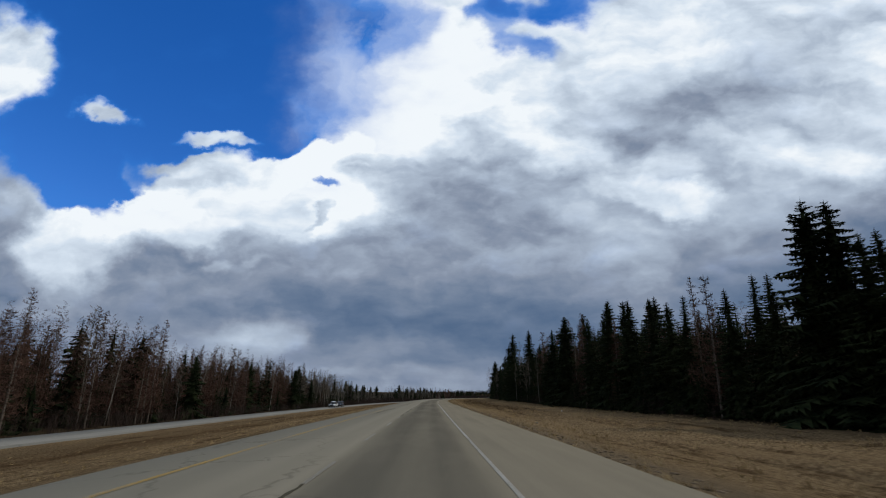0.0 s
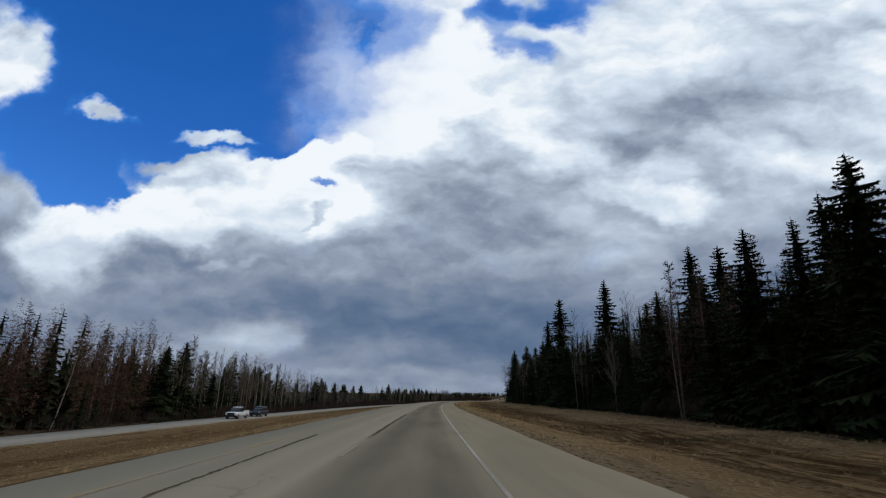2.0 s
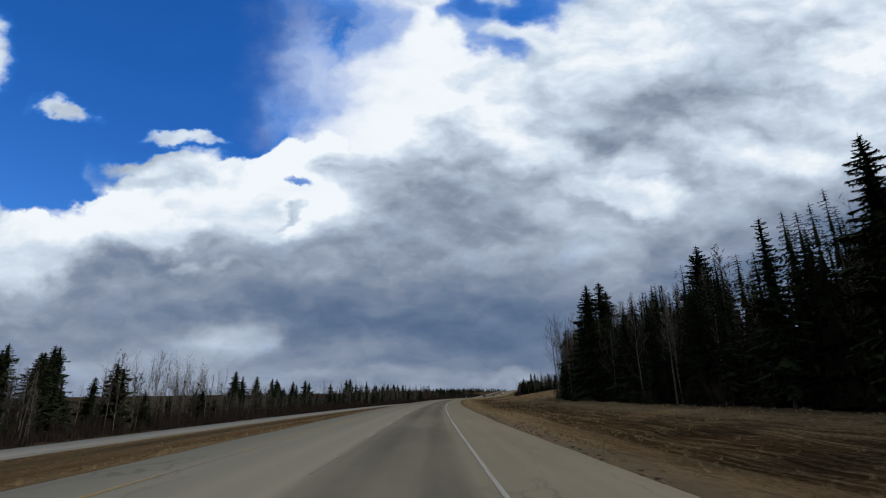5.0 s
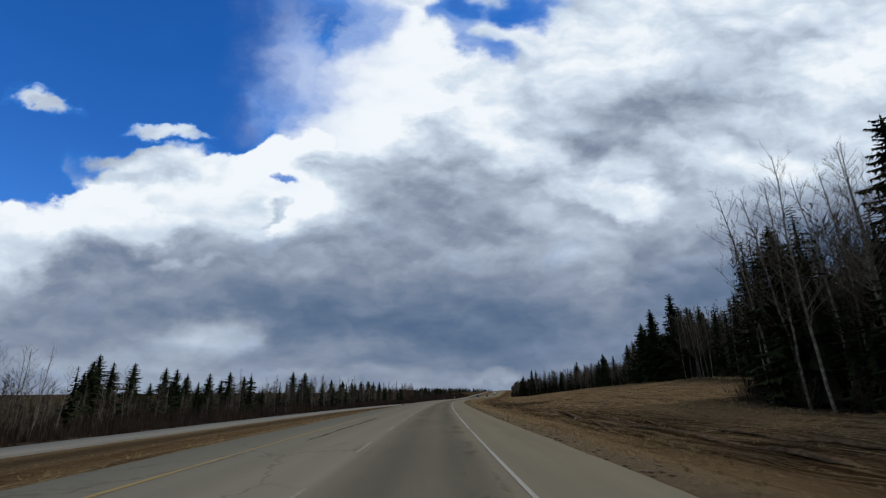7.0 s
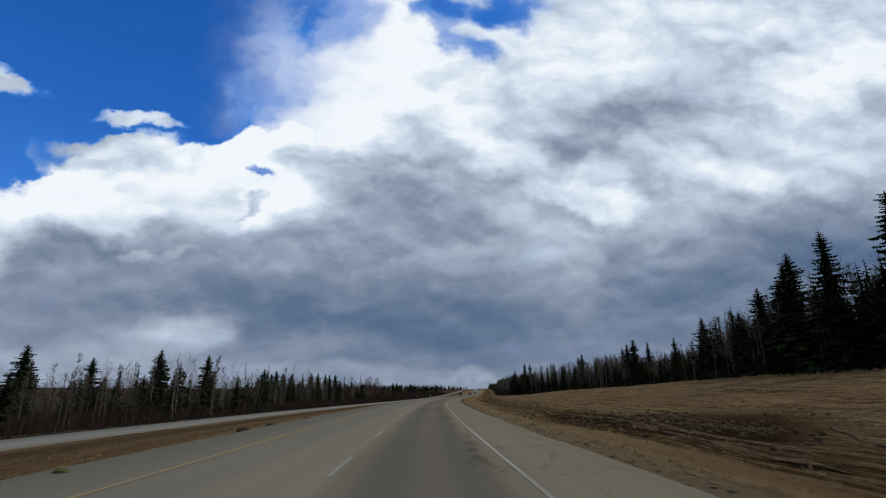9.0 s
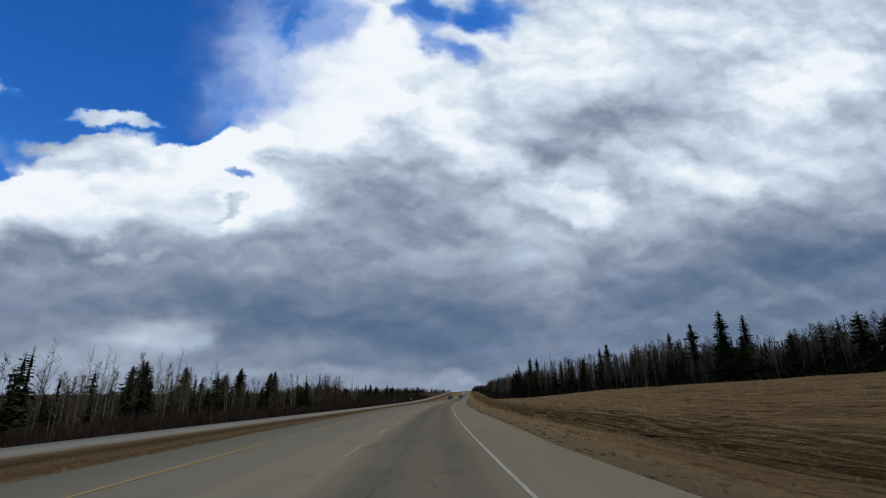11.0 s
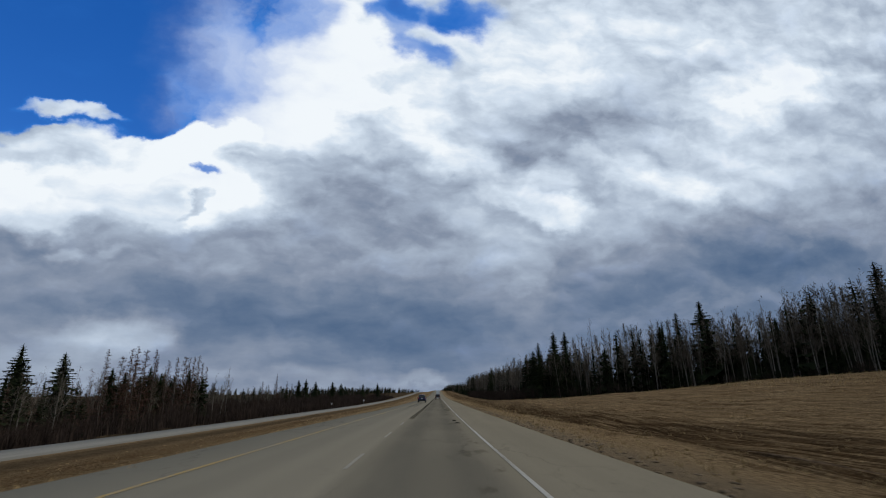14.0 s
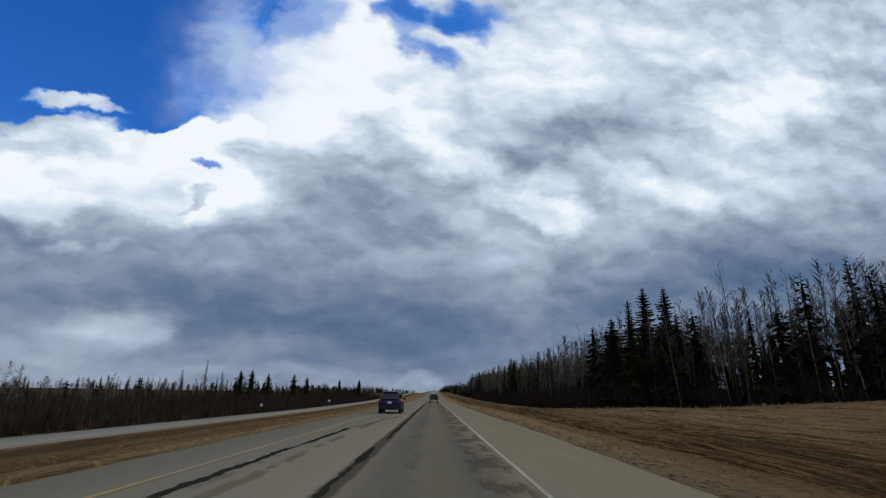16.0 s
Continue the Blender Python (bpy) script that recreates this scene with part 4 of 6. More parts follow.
landmark(light_spruces, "spruces beyond the median", (
    (0, -23.5, 569.0, 7.6), (2, -18.8, 590.2, 6.4), (1, -13.1, 614.8, 5.4), (2, -9.4, 623.0, 7.6), (3, -1.0, 648.6, 7.8), (1, -5.2, 676.9, 8.4), (1, -50.8, 446.5, 6.4)))
landmark(light_spruces, "spruces beyond the median", ((1, 47.0, 818.0, 5.6), (0, 50.5, 822.0, 6.2), (3, 56.0, 835.0, 5.4), (1, 66.0, 850.0, 5.6), (2, 72.0, 862.0, 4.8), (0, 90.0, 905.0, 5.2), (1, 104.0, 930.0, 6.0)))
landmark(aspens, "roadside aspens", ((1, 43.0, 310.7, 18.6), (4, 44.1, 300.3, 17.2), (1, 38.0, 300.0, 16.0), (0, 39.4, 303.5, 15.2), (1, 41.6, 306.0, 16.4), (4, 41.5, 298.6, 16.6), (3, 39.2, 296.4, 15.6), (4, 46.2, 305.0, 18.0), (0, 47.5, 298.0, 18.2), (1, 42.6, 303.0, 17.0), (4, -77.4, 389.5, 11.2), (1, -80.0, 384.0, 10.4), (4, -74.0, 394.0, 10.6), (2, 139.3, 676.9, 20.4)))
landmark(larches, "larches beyond the median", ((1, 10.2, 693.6, 8.8), (0, 16.8, 702.4, 9.2), (1, 21.2, 699.3, 7.6), (2, 6.0, 690.0, 7.9), (1, 35.9, 808.3, 8.6), (0, 41.0, 812.0, 5.0), (2, 30.0, 800.0, 4.6)))
landmark(spruces, "roadside spruces", (
    (0, 30.1, 107.0, 18.0), (3, 30.0, 79.2, 16.5), (1, 29.9, 71.8, 15.2), (3, 29.8, 63.9, 13.9), (1, 29.8, 59.5, 12.7), (4, 29.9, 56.3, 12.8), (3, 29.7, 46.8, 11.7), (4, 29.8, 43.4, 12.3), (3, 29.7, 41.0, 11.8),
    (2, 29.5, 35.4, 16.6), (0, 29.9, 33.4, 15.7), (1, 29.5, 30.9, 12.3), (3, 29.5, 29.3, 12.1), (1, 32.0, 141.1, 15.2), (3, 31.4, 114.8, 15.9), (1, 30.3, 119.2, 16.6), (0, 30.3, 83.4, 14.0), (3, 30.1, 90.4, 15.0)))
landmark(larches, "roadside larches", ((0, 30.1, 94.8, 16.8), (1, 29.8, 53.2, 14.5), (2, 29.6, 50.3, 14.0), (0, 29.9, 77.7, 13.6), (2, 31.9, 136.9, 18.5), (0, 31.7, 120.3, 16.5), (1, 31.4, 108.5, 17.6), (2, 31.5, 107.2, 15.8), (1, 31.0, 67.5, 13.2), (0, 31.5, 101.0, 15.6)))
landmark(aspens, "roadside aspens", ((4, 40.2, 170.9, 21.1), (1, 39.8, 164.1, 17.6), (4, 41.5, 176.0, 18.5)))
landmark(light_spruces, "spruces beyond the median", (
    (1, -64.3, 402.9, 7.9), (3, -64.5, 400.4, 4.9), (3, -60.6, 427.0, 3.1), (0, -57.5, 445.6, 6.3), (3, -56.3, 452.6, 3.8), (1, -53.5, 467.1, 4.9), (0, -49.9, 484.6, 6.7), (2, -48.8, 489.5, 2.1), (2, -58.6, 438.2, 3.4),
    (2, -16.4, 543.2, 4.7), (0, -15.0, 548.3, 6.2), (2, -11.1, 564.7, 5.6), (3, -9.3, 572.6, 3.2), (1, -5.8, 585.9, 4.4), (0, -3.4, 595.2, 7.0), (1, 3.7, 623.0, 7.1)))
landmark(aspens, "aspens beyond the median", (
    (0, -54.3, 401.7, 6.1), (3, -40.2, 482.5, 6.0), (2, -38.3, 490.8, 7.4), (0, -35.2, 505.7, 9.1), (3, -28.3, 535.8, 9.2), (0, -25.9, 546.6, 9.1), (3, -31.5, 521.0, 7.6), (0, -15.9, 528.4, 7.4), (3, -15.1, 531.2, 6.5), (2, -11.6, 546.0, 7.8), (0, -10.4, 551.2, 9.2), (3, -5.6, 570.4, 7.6)))
landmark(spruces, "roadside spruces", ((2, 97.5, 434.0, 19.8), (0, 95.5, 427.0, 19.8), (3, 88.5, 451.2, 11.2)))
landmark(aspens, "aspens beyond the median", ((4, -64.2, 360.8, 9.4), (1, -63.1, 369.2, 8.7), (0, -61.4, 381.9, 9.7), (4, -61.9, 376.5, 8.6), (1, -64.8, 354.8, 10.4), (0, -63.4, 365.4, 7.6)))
landmark(larches, "larches beyond the median", ((1, 19.8, 630.3, 5.6), (0, 21.5, 636.2, 6.1), (1, 21.8, 638.1, 6.8), (2, 22.5, 640.7, 6.4), (1, 23.4, 643.6, 6.7), (0, 24.6, 648.2, 4.8), (1, 25.4, 651.5, 5.8), (2, 26.1, 654.9, 6.3), (1, 27.1, 658.4, 6.4), (0, 27.6, 660.9, 6.7), (1, 28.8, 664.5, 4.5), (2, 20.7, 634.2, 4.8)))
landmark(light_spruces, "spruces beyond the median", ((0, 19.0, 635.8, 2.8), (1, 20.2, 639.4, 2.2), (3, 22.1, 646.1, 3.5), (0, 24.3, 655.7, 2.1), (1, 25.9, 661.8, 3.5), (3, 23.0, 650.5, 2.4)))


landmark(spruces, "roadside spruces", ((2, 89.7, 397.4, 22.6), (0, 90.1, 393.9, 21.8), (1, 88.2, 389.7, 20.6), (3, 90.1, 389.0, 21.4), (1, 87.4, 384.9, 19.6)))
landmark(aspens, "roadside aspens", ((4, 86.9, 393.2, 20.4), (1, 86.2, 389.7, 20.6), (4, 85.1, 386.1, 19.6), (1, 85.3, 384.3, 20.0), (4, 84.3, 381.8, 19.4), (1, 88.4, 391.5, 21.6), (0, 83.6, 379.0, 19.0)))


landmark(aspens, "aspens beyond the median", (
    (1, -67.5, 322.0, 8.6), (4, -68.0, 328.0, 10.2), (0, -66.5, 333.0, 11.4), (1, -64.5, 336.0, 12.2), (4, -65.8, 341.5, 12.4), (3, -62.0, 339.0, 11.8), (1, -60.5, 343.0, 12.0), (4, -58.5, 341.5, 11.2), (0, -56.6, 345.0, 10.4), (2, -55.4, 347.5, 9.2), (4, -63.0, 331.0, 10.6)))
landmark(light_spruces, "spruces beyond the median", ((1, -80.3, 320.1, 12.5), (0, -77.0, 316.5, 12.0), (2, -67.0, 296.4, 9.0), (1, -69.5, 303.0, 8.6), (0, -26.6, 464.0, 7.5)))

# tall trees at the edge of the spruce wood
for kinds, which, s, u, tall in ((aspens, 4, 190, 30, 21.5), (aspens, 1, 193, 33.5, 20), (aspens, 4, 186.5, 34, 19.5), (aspens, 1, 166, 34, 17), (aspens, 4, 172, 36, 18.5), (larches, 0, 131, 29, 17.5), (larches, 2, 127, 30.5, 16.5), (spruces, 1, 124, 29.5, 15.5), (spruces, 3, 134, 31, 17), (larches, 1, 84, 29.5, 14.5), (larches, 0, 101, 30, 15)):
    stand(kinds, which, s, u, tall, rng, "roadside trees")
    marked.append((s, u))

# pale aspens that lean out of the brown larch wood
for k, (s, u, tall, lean) in enumerate([(99, -47, 12.5, 17), (88, -45, 9, 6), (113, -46, 8.5, 10), (137, -45.5, 12.5, 13), (164, -46.5, 11.5, 6), (71, -46, 10, 8)]):
    tree = stand(aspens, (2, 0, 3)[k % 3], s, u, tall, rng, "leaning aspens", "pale leafless aspen leaning out of the larch wood")
    place = tree.matrix_basis.to_translation()
    tree.matrix_basis = Matrix.Translation(place) @ Matrix.Rotation(radians(-lean), 4, "X") @ Matrix.Translation(-place) @ tree.matrix_basis
    marked.append((s, u))


def clear_of_marks(s, u, gap):
    return all((s - a) ** 2 + (u - b) ** 2 > gap * gap for a, b in marked)


# front rows of the woods: (from, to, spacing, share of spruce, share of larch, heights)
def row(side, s0, s1, spacing, spruce, larch, low, high, back, seed):
    rng = random.Random(seed)
    s = s0
    while s < s1:
        e = float(edge_right(s)) if side > 0 else float(edge_left(s))
        u = e + side * rng.uniform(0.3, back)
        if clear_of_marks(s, u, 2.2):
            uneven, pick, roll = float(0.78 + 0.36 * value_noise(s / 11.0, side * 3.3 + 9)), rng.randrange(100), rng.random()
            tall = float(canopy_right(s)) * rng.uniform(0.8, 1.04) if side > 0 else rng.uniform(low, high) * uneven
            if roll < spruce:
                stand(spruces if abs(u) < 40 and s < 720 else light_spruces, pick, s, u, tall * rng.uniform(0.7, 1.05), rng, "roadside spruces")
            elif roll < spruce + larch:
                stand(larches, pick, s, u, tall * rng.uniform(0.8, 1.0), rng, "roadside larches")
            else:
                u = e + side * rng.uniform(0.2, back * 0.55)
                stand(aspens, pick, s, u, tall * rng.uniform(0.75, 1.0), rng, "roadside aspens")
        s += spacing * rng.uniform(0.6, 1.4)


row(1, -10, 130, 2.9, 0.72, 0.16, 10.5, 13.5, 7, 1)
row(1, 130, 262, 3.0, 0.55, 0.05, 11, 14.5, 8, 2)
row(1, 262, 329, 2.2, 0.42, 0.0, 13, 17, 10, 12)
row(1, 333, 470, 2.6, 0.26, 0.0, 15, 20, 9, 3)
row(1, 470, 496, 3.0, 0.3, 0.0, 14, 18, 12, 4)
row(1, 496, 590, 3.8, 0.24, 0.0, 10, 14, 12, 24)
row(1, 590, 705, 2.8, 0.16, 0.0, 17.5, 22, 12, 14)
row(1, 705, 860, 5.0, 0.12, 0.0, 13, 17, 8, 5)
row(-1, 5, 165, 1.9, 0.05, 0.88, 13, 17, 9, 6)
row(-1, 165, 226, 2.5, 0.12, 0.1, 11.5, 15, 10, 7)
row(-1, 226, 335, 5.0, 0.12, 0.0, 9, 12.5, 44, 8)
row(-1, 335, 396, 5.5, 0.12, 0.0, 9, 12.5, 36, 28)
row(-1, 396, 560, 3.8, 0.08, 0.05, 10.5, 15, 46, 18)
row(-1, 560, 664, 3.6, 0.1, 0.25, 10, 14, 34, 9)
row(-1, 664, 694, 2.6, 0.3, 0.6, 11, 14, 16, 10)


# ---- the woods behind: many trees in one mesh for each kind of growth ----
def template(pile):
    return np.array(pile.v, np.float32), np.array(pile.f, np.int32)


def far_spruce(seed, h=18.0, wide=2.2, step=0.017, fringed=False):
    rng = random.Random(seed)
    p = Pile()
    bulge = [rng.uniform(0.7, 1.2) for _ in range(12)]
    for k in range(6):
        z, a0 = h * (0.02 + k * 0.155), rng.uniform(0, 6.28)
        r = (0.42 if fringed else 0.55) * wide * (1 - k / 6.6) * bulge[2 * k]
        for i in range(4):
            a, b = a0 + i * 1.571, a0 + (i + 1) * 1.571
            p.tri(Vector((math.cos(a) * r, math.sin(a) * r, z)), Vector((math.cos(b) * r, math.sin(b) * r, z + rng.uniform(-0.4, 0.4))), Vector((0, 0, z + h * 0.17)))
    z, a = h * 0.03, 0.0
    while z < h:
        f = z / h
        a += 2.4 + rng.uniform(-0.4, 0.4)
        L = (wide * (1 - f) ** 0.66 * bulge[int(f * 11.9)] + 0.2) * rng.uniform(0.55, 1.2)
        w = 0.46 * L + 0.08
        o, sd = Vector((math.cos(a), math.sin(a), 0)), Vector((-math.sin(a), math.cos(a), 0))
        c = Vector((0, 0, z + 0.3))
        dip = rng.uniform(-0.1, 0.5) * (1.1 - f)
        end = c + o * L + Vector((0, 0, -dip * L))
        mid = c + o * (L * 0.62) + Vector((0, 0, -(dip + 0.15) * L * 0.6))
        sag = Vector((0, 0, -0.32 * L * rng.uniform(0.3, 1.3)))
        if fringed:
            p.tri(c - Vector((0, 0, 0.07 * L)), c + Vector((0, 0, 0.05)), end)
            for q in (0.38, 0.72):
                m = c.lerp(end, q)
                for side in (-1, 1):
                    p.tri(m - o * (0.05 * L), m + o * (0.10 * L), m + (o * 0.3 + sd * (side * 0.5)) * (L * (1.1 - q)) + sag * rng.uniform(0.4, 1.1))
        else:
            p.tri(c, mid + sd * w + sag, end)
            p.tri(c, end, mid - sd * w + sag)
        z += h * step * (0.6 + 0.7 * (1 - f))
    p.tri(Vector((0.1, 0, h - 0.8)), Vector((-0.07, 0.08, h - 0.8)), Vector((0, 0, h + 0.5)))
    return template(p)


def far_bare(seed, h=15.0, twigs=48):
    rng = random.Random(seed)
    wood, p = Pile(), Pile()
    lean = Vector((rng.uniform(-0.06, 0.06), rng.uniform(-0.06, 0.06), 1))
    wood.tube([Vector((0, 0, -0.4)), lean * (h * 0.5), lean * h], [0.11, 0.075, 0.015], 3)
    for _ in range(twigs):
        q = rng.uniform(0.3, 1.0)
        a = rng.uniform(0, 6.28)
        L = h * 0.17 * (1.2 - q) * rng.uniform(0.6, 1.3) + 0.5
        b = lean * (h * q)
        d = Vector((math.cos(a) * 0.7, math.sin(a) * 0.7, rng.uniform(0.5, 1.3))).normalized() * L
        p.tri(b, b + Vector((0.08, 0.05, 0.08)), b + d)
        for _ in range(2):
            m = b + d * rng.uniform(0.3, 0.8)
            p.tri(m, m + Vector((0.06, -0.045, 0.06)), m + Vector((rng.uniform(-1, 1), rng.uniform(-1, 1), rng.uniform(0.3, 1.3))).normalized() * (L * 0.55))
    return template(wood), template(p)


def far_larch(seed, h=14.0):
    _, p = larch_parts(seed, h, 2.3)
    v, f = template(p)
    keep = np.arange(len(f))[:: 4]
    return v, f[keep]


def scatter(name, forms, places, material, label, category="woods"):
    """One mesh of many copies: places are rows of x, y, z, height scale, turn, form."""
    vs, fs, n = [], [], 0
    for x, y, z, k, turn, form in places:
        v, f = forms[int(form) % len(forms)]
        c, d = math.cos(turn), math.sin(turn)
        w = np.empty_like(v)
        w[:, 0] = (v[:, 0] * c - v[:, 1] * d) * (0.45 + 0.55 * k) + x
        w[:, 1] = (v[:, 0] * d + v[:, 1] * c) * (0.45 + 0.55 * k) + y
        w[:, 2] = v[:, 2] * k + z
        vs.append(w)
        fs.append(f + n)
        n += len(v)
    me = big_mesh(name, np.concatenate(vs), np.concatenate(fs), material)
    return tagged(new(name, me), label, category, kind="stuff")


FAR_SPRUCE = [far_spruce(70 + k, 18.0, w) for k, w in enumerate((3.1, 2.7, 3.6, 2.2))]
NEAR_SPRUCE = [far_spruce(170 + k, 18.0, w, 0.008, True) for k, w in enumerate((2.7, 2.3, 3.1, 2.0))]
bare_forms = [far_bare(80 + k) for k in range(5)]
FAR_TRUNK, FAR_TWIG = [a for a, _ in bare_forms], [b for _, b in bare_forms]
FAR_LARCH = [far_larch(90 + k) for k in range(3)]
rng = np.random.default_rng(17)
spruce_at, bare_at, larch_at, close_at = [], [], [], []


def fill(side, s0, s1, depth0, depth1, count, spruce, larch, low, high):
    for _ in range(count):
        s = rng.uniform(s0, s1)
        e = float(edge_right(s)) if side > 0 else float(edge_left(s))
        q = rng.random() ** 1.3
        u = e + side * (depth0 + (depth1 - depth0) * q)
        deep = 1.0 + (0.1 * q if side > 0 else 0.0)
        if not clear_of_marks(s, u, 1.5):
            continue
        x, y = at(s, u)
        z = float(ground_z(s, u)) - 0.1
        tall, r = rng.uniform(low, high) * float(0.74 + 0.36 * value_noise(s / 11.0, side * 3.3 + 9)), rng.random()
        if side > 0 and s < 1000:
            tall = deep * float(canopy_right(s)) * (rng.uniform(0.8, 1.06) if s < 330 else rng.uniform(0.68, 0.98))
        rec = (float(x), float(y), z, tall, rng.uniform(0, 6.28), rng.integers(0, 60))
        ((close_at if side > 0 and s < 330 and q < 0.4 else spruce_at) if r < spruce else larch_at if r < spruce + larch else bare_at).append(rec)


fill(1, -60, 130, 3, 34, 900, 0.62, 0.3, 11, 14.5)
fill(1, 130, 262, 3, 34, 560, 0.65, 0.05, 11, 16)
fill(1, 262, 329, 3, 26, 260, 0.55, 0.0, 13, 18)
fill(1, 315, 470, 3, 36, 560, 0.28, 0.0, 13, 18.5)
fill(1, 470, 500, 3, 38, 130, 0.25, 0.0, 12, 16)
fill(1, 500, 590, 3, 38, 400, 0.25, 0.0, 9.5, 13.5)
fill(1, 590, 720, 3, 38, 760, 0.12, 0.0, 15.5, 20.5)
fill(1, 705, 1000, 2, 26, 800, 0.14, 0.0, 10, 15)
fill(1, 1000, 1600, 1, 40, 520, 0.35, 0.0, 9, 13)
fill(1, 1600, 3200, 1, 30, 260, 0.4, 0.0, 9, 14)
fill(-1, 1600, 3000, 5, 120, 220, 0.5, 0.0, 8, 14)
fill(-1, -60, 165, 3, 34, 900, 0.06, 0.9, 12.5, 16.5)
fill(-1, 165, 226, 3, 36, 260, 0.1, 0.1, 11, 14.5)
fill(-1, 226, 420, 6, 74, 380, 0.22, 0.0, 8, 12)
fill(-1, 420, 560, 4, 74, 460, 0.2, 0.0, 9, 14)
fill(-1, 560, 680, 4, 60, 240, 0.15, 0.25, 9, 13)
fill(-1, 668, 800, 0, 60, 240, 0.05, 0.05, 7, 9.5)
fill(-1, 150, 1000, 110, 420, 600, 0.25, 0.0, 6, 10)
fill(-1, 664, 698, 3, 30, 80, 0.35, 0.45, 10, 14)
fill(-1, 225, 900, 70, 320, 520, 0.5, 0.0, 5, 12)
fill(-1, 780, 1600, 20, 150, 760, 0.5, 0.0, 5, 13)
norm = lambda rows, h: [(x, y, z, t / h, a, f) for x, y, z, t, a, f in rows]
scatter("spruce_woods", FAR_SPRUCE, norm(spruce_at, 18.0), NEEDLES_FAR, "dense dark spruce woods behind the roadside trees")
# young spruce and dead lower boughs that close the woods near the ground
def far_young(seed, h=7.0, wide=1.9):
    rng = random.Random(seed)
    p = Pile()
    for k in range(4):
        z, a0, r = h * (0.01 + 0.2 * k), rng.uniform(0, 6.28), wide * 0.4 * (1 - k / 5)
        for i in range(5):
            a, b = a0 + i * 1.257, a0 + (i + 1) * 1.257
            p.tri(Vector((math.cos(a) * r * rng.uniform(0.7, 1.3), math.sin(a) * r, z + rng.uniform(-0.3, 0.3))), Vector((math.cos(b) * r, math.sin(b) * r * rng.uniform(0.7, 1.3), z)), Vector((0, 0, z + h * 0.3)))
    for k in range(48):
        f, a = (k + rng.random()) / 48, rng.uniform(0, 6.28)
        L, c = wide * (1.08 - f) * rng.uniform(0.6, 1.2), Vector((0, 0, h * f * 0.95))
        o, sd = Vector((math.cos(a), math.sin(a), 0)), Vector((-math.sin(a), math.cos(a), 0))
        end = c + o * L + Vector((0, 0, rng.uniform(-0.5, 0.25) * L))
        mid = c.lerp(end, 0.55) - Vector((0, 0, 0.2 * L))
        p.tri(c, mid + sd * (0.17 * L), end)
        p.tri(c, end, mid - sd * (0.17 * L))
    return template(p)


def fringed_young(seed, h=7.0, wide=1.9):
    """Young spruce whose boughs end in separate sprays."""
    rng = random.Random(seed)
    p = Pile()
    for k in range(70):
        f, a = (k + rng.random()) / 70, rng.uniform(0, 6.28)
        L, c = wide * (1.08 - f) * rng.uniform(0.6, 1.2), Vector((0, 0, h * f * 0.95))
        o, sd = Vector((math.cos(a), math.sin(a), 0)), Vector((-math.sin(a), math.cos(a), 0))
        end = c + o * L + Vector((0, 0, rng.uniform(-0.5, 0.25) * L))
        p.tri(c, c + Vector((0, 0, 0.09)), end)
        for q in (0.4, 0.75):
            m = c.lerp(end, q)
            for side in (-1, 1):
                p.tri(m - o * (0.06 * L), m + o * (0.09 * L), m + (o * 0.28 + sd * (side * 0.34)) * (L * (1.15 - q)) - Vector((0, 0, 0.2 * L * rng.uniform(0.2, 1.2))))
    return template(p)


FAR_YOUNG = [far_young(140 + k, 7.0, w) for k, w in enumerate((1.9, 1.5, 2.3))]
FRINGED = [fringed_young(145 + k, 7.0, w) for k, w in enumerate((1.9, 1.5, 2.3))]
young_at = []


def undergrowth(side, s0, s1, d0, d1, count, low, high):
    for _ in range(count):
        s = rng.uniform(s0, s1)
        e = float(edge_right(s)) if side > 0 else float(edge_left(s))
        u = e + side * (d0 + (d1 - d0) * rng.random())
        x, y = at(s, u)
        young_at.append((float(x), float(y), float(ground_z(s, u)) - 0.1, rng.uniform(low, high), rng.uniform(0, 6.28), rng.integers(0, 60)))


undergrowth(1, -20, 318, 5, 12, 420, 4, 9)
fringed_at = list(young_at)
young_at.clear()
undergrowth(1, -60, 315, 10, 26, 300, 5, 10)
undergrowth(1, 318, 720, 2.5, 9, 620, 3, 8)
undergrowth(1, 315, 720, 8, 30, 480, 5, 11)
undergrowth(1, 560, 730, 8, 34, 380, 7, 14)
undergrowth(-1, 20, 180, 7, 30, 460, 7, 12.5)
undergrowth(1, 705, 1100, 1.0, 14, 420, 3, 7)
undergrowth(-1, -60, 165, 3, 22, 240, 3, 7)
undergrowth(-1, 165, 225, 10, 24, 50, 2, 5)
undergrowth(-1, 225, 704, 8, 60, 520, 2, 5)
def fine_young(seed, wide):
    _, green = spruce_parts(seed, 7.0, wide, 0.23, 0.02, 0.8)
    return template(green)


FINE_YOUNG = [fine_young(150 + k, w) for k, w in enumerate((1.7, 1.3, 2.0))]
deep_young = list(young_at)
young_at.clear()
undergrowth(1, -20, 329, 0.8, 6, 210, 2.5, 8)
undergrowth(1, 330, 700, 0.5, 6, 80, 2.5, 6)
undergrowth(-1, 20, 225, 1, 6, 40, 2.5, 6)
scatter("edge_spruce", FINE_YOUNG, norm(young_at, 7.0), NEEDLES, "young dark spruce with drooping boughs along the edge of the woods")
scatter("sapling_spruce", FRINGED, norm(fringed_at, 7.0), NEEDLES, "young dark spruce with sparse sprays under the trees")
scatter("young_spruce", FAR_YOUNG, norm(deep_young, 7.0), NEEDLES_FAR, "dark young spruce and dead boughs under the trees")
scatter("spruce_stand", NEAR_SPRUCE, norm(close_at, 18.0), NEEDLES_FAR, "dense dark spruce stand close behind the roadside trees")
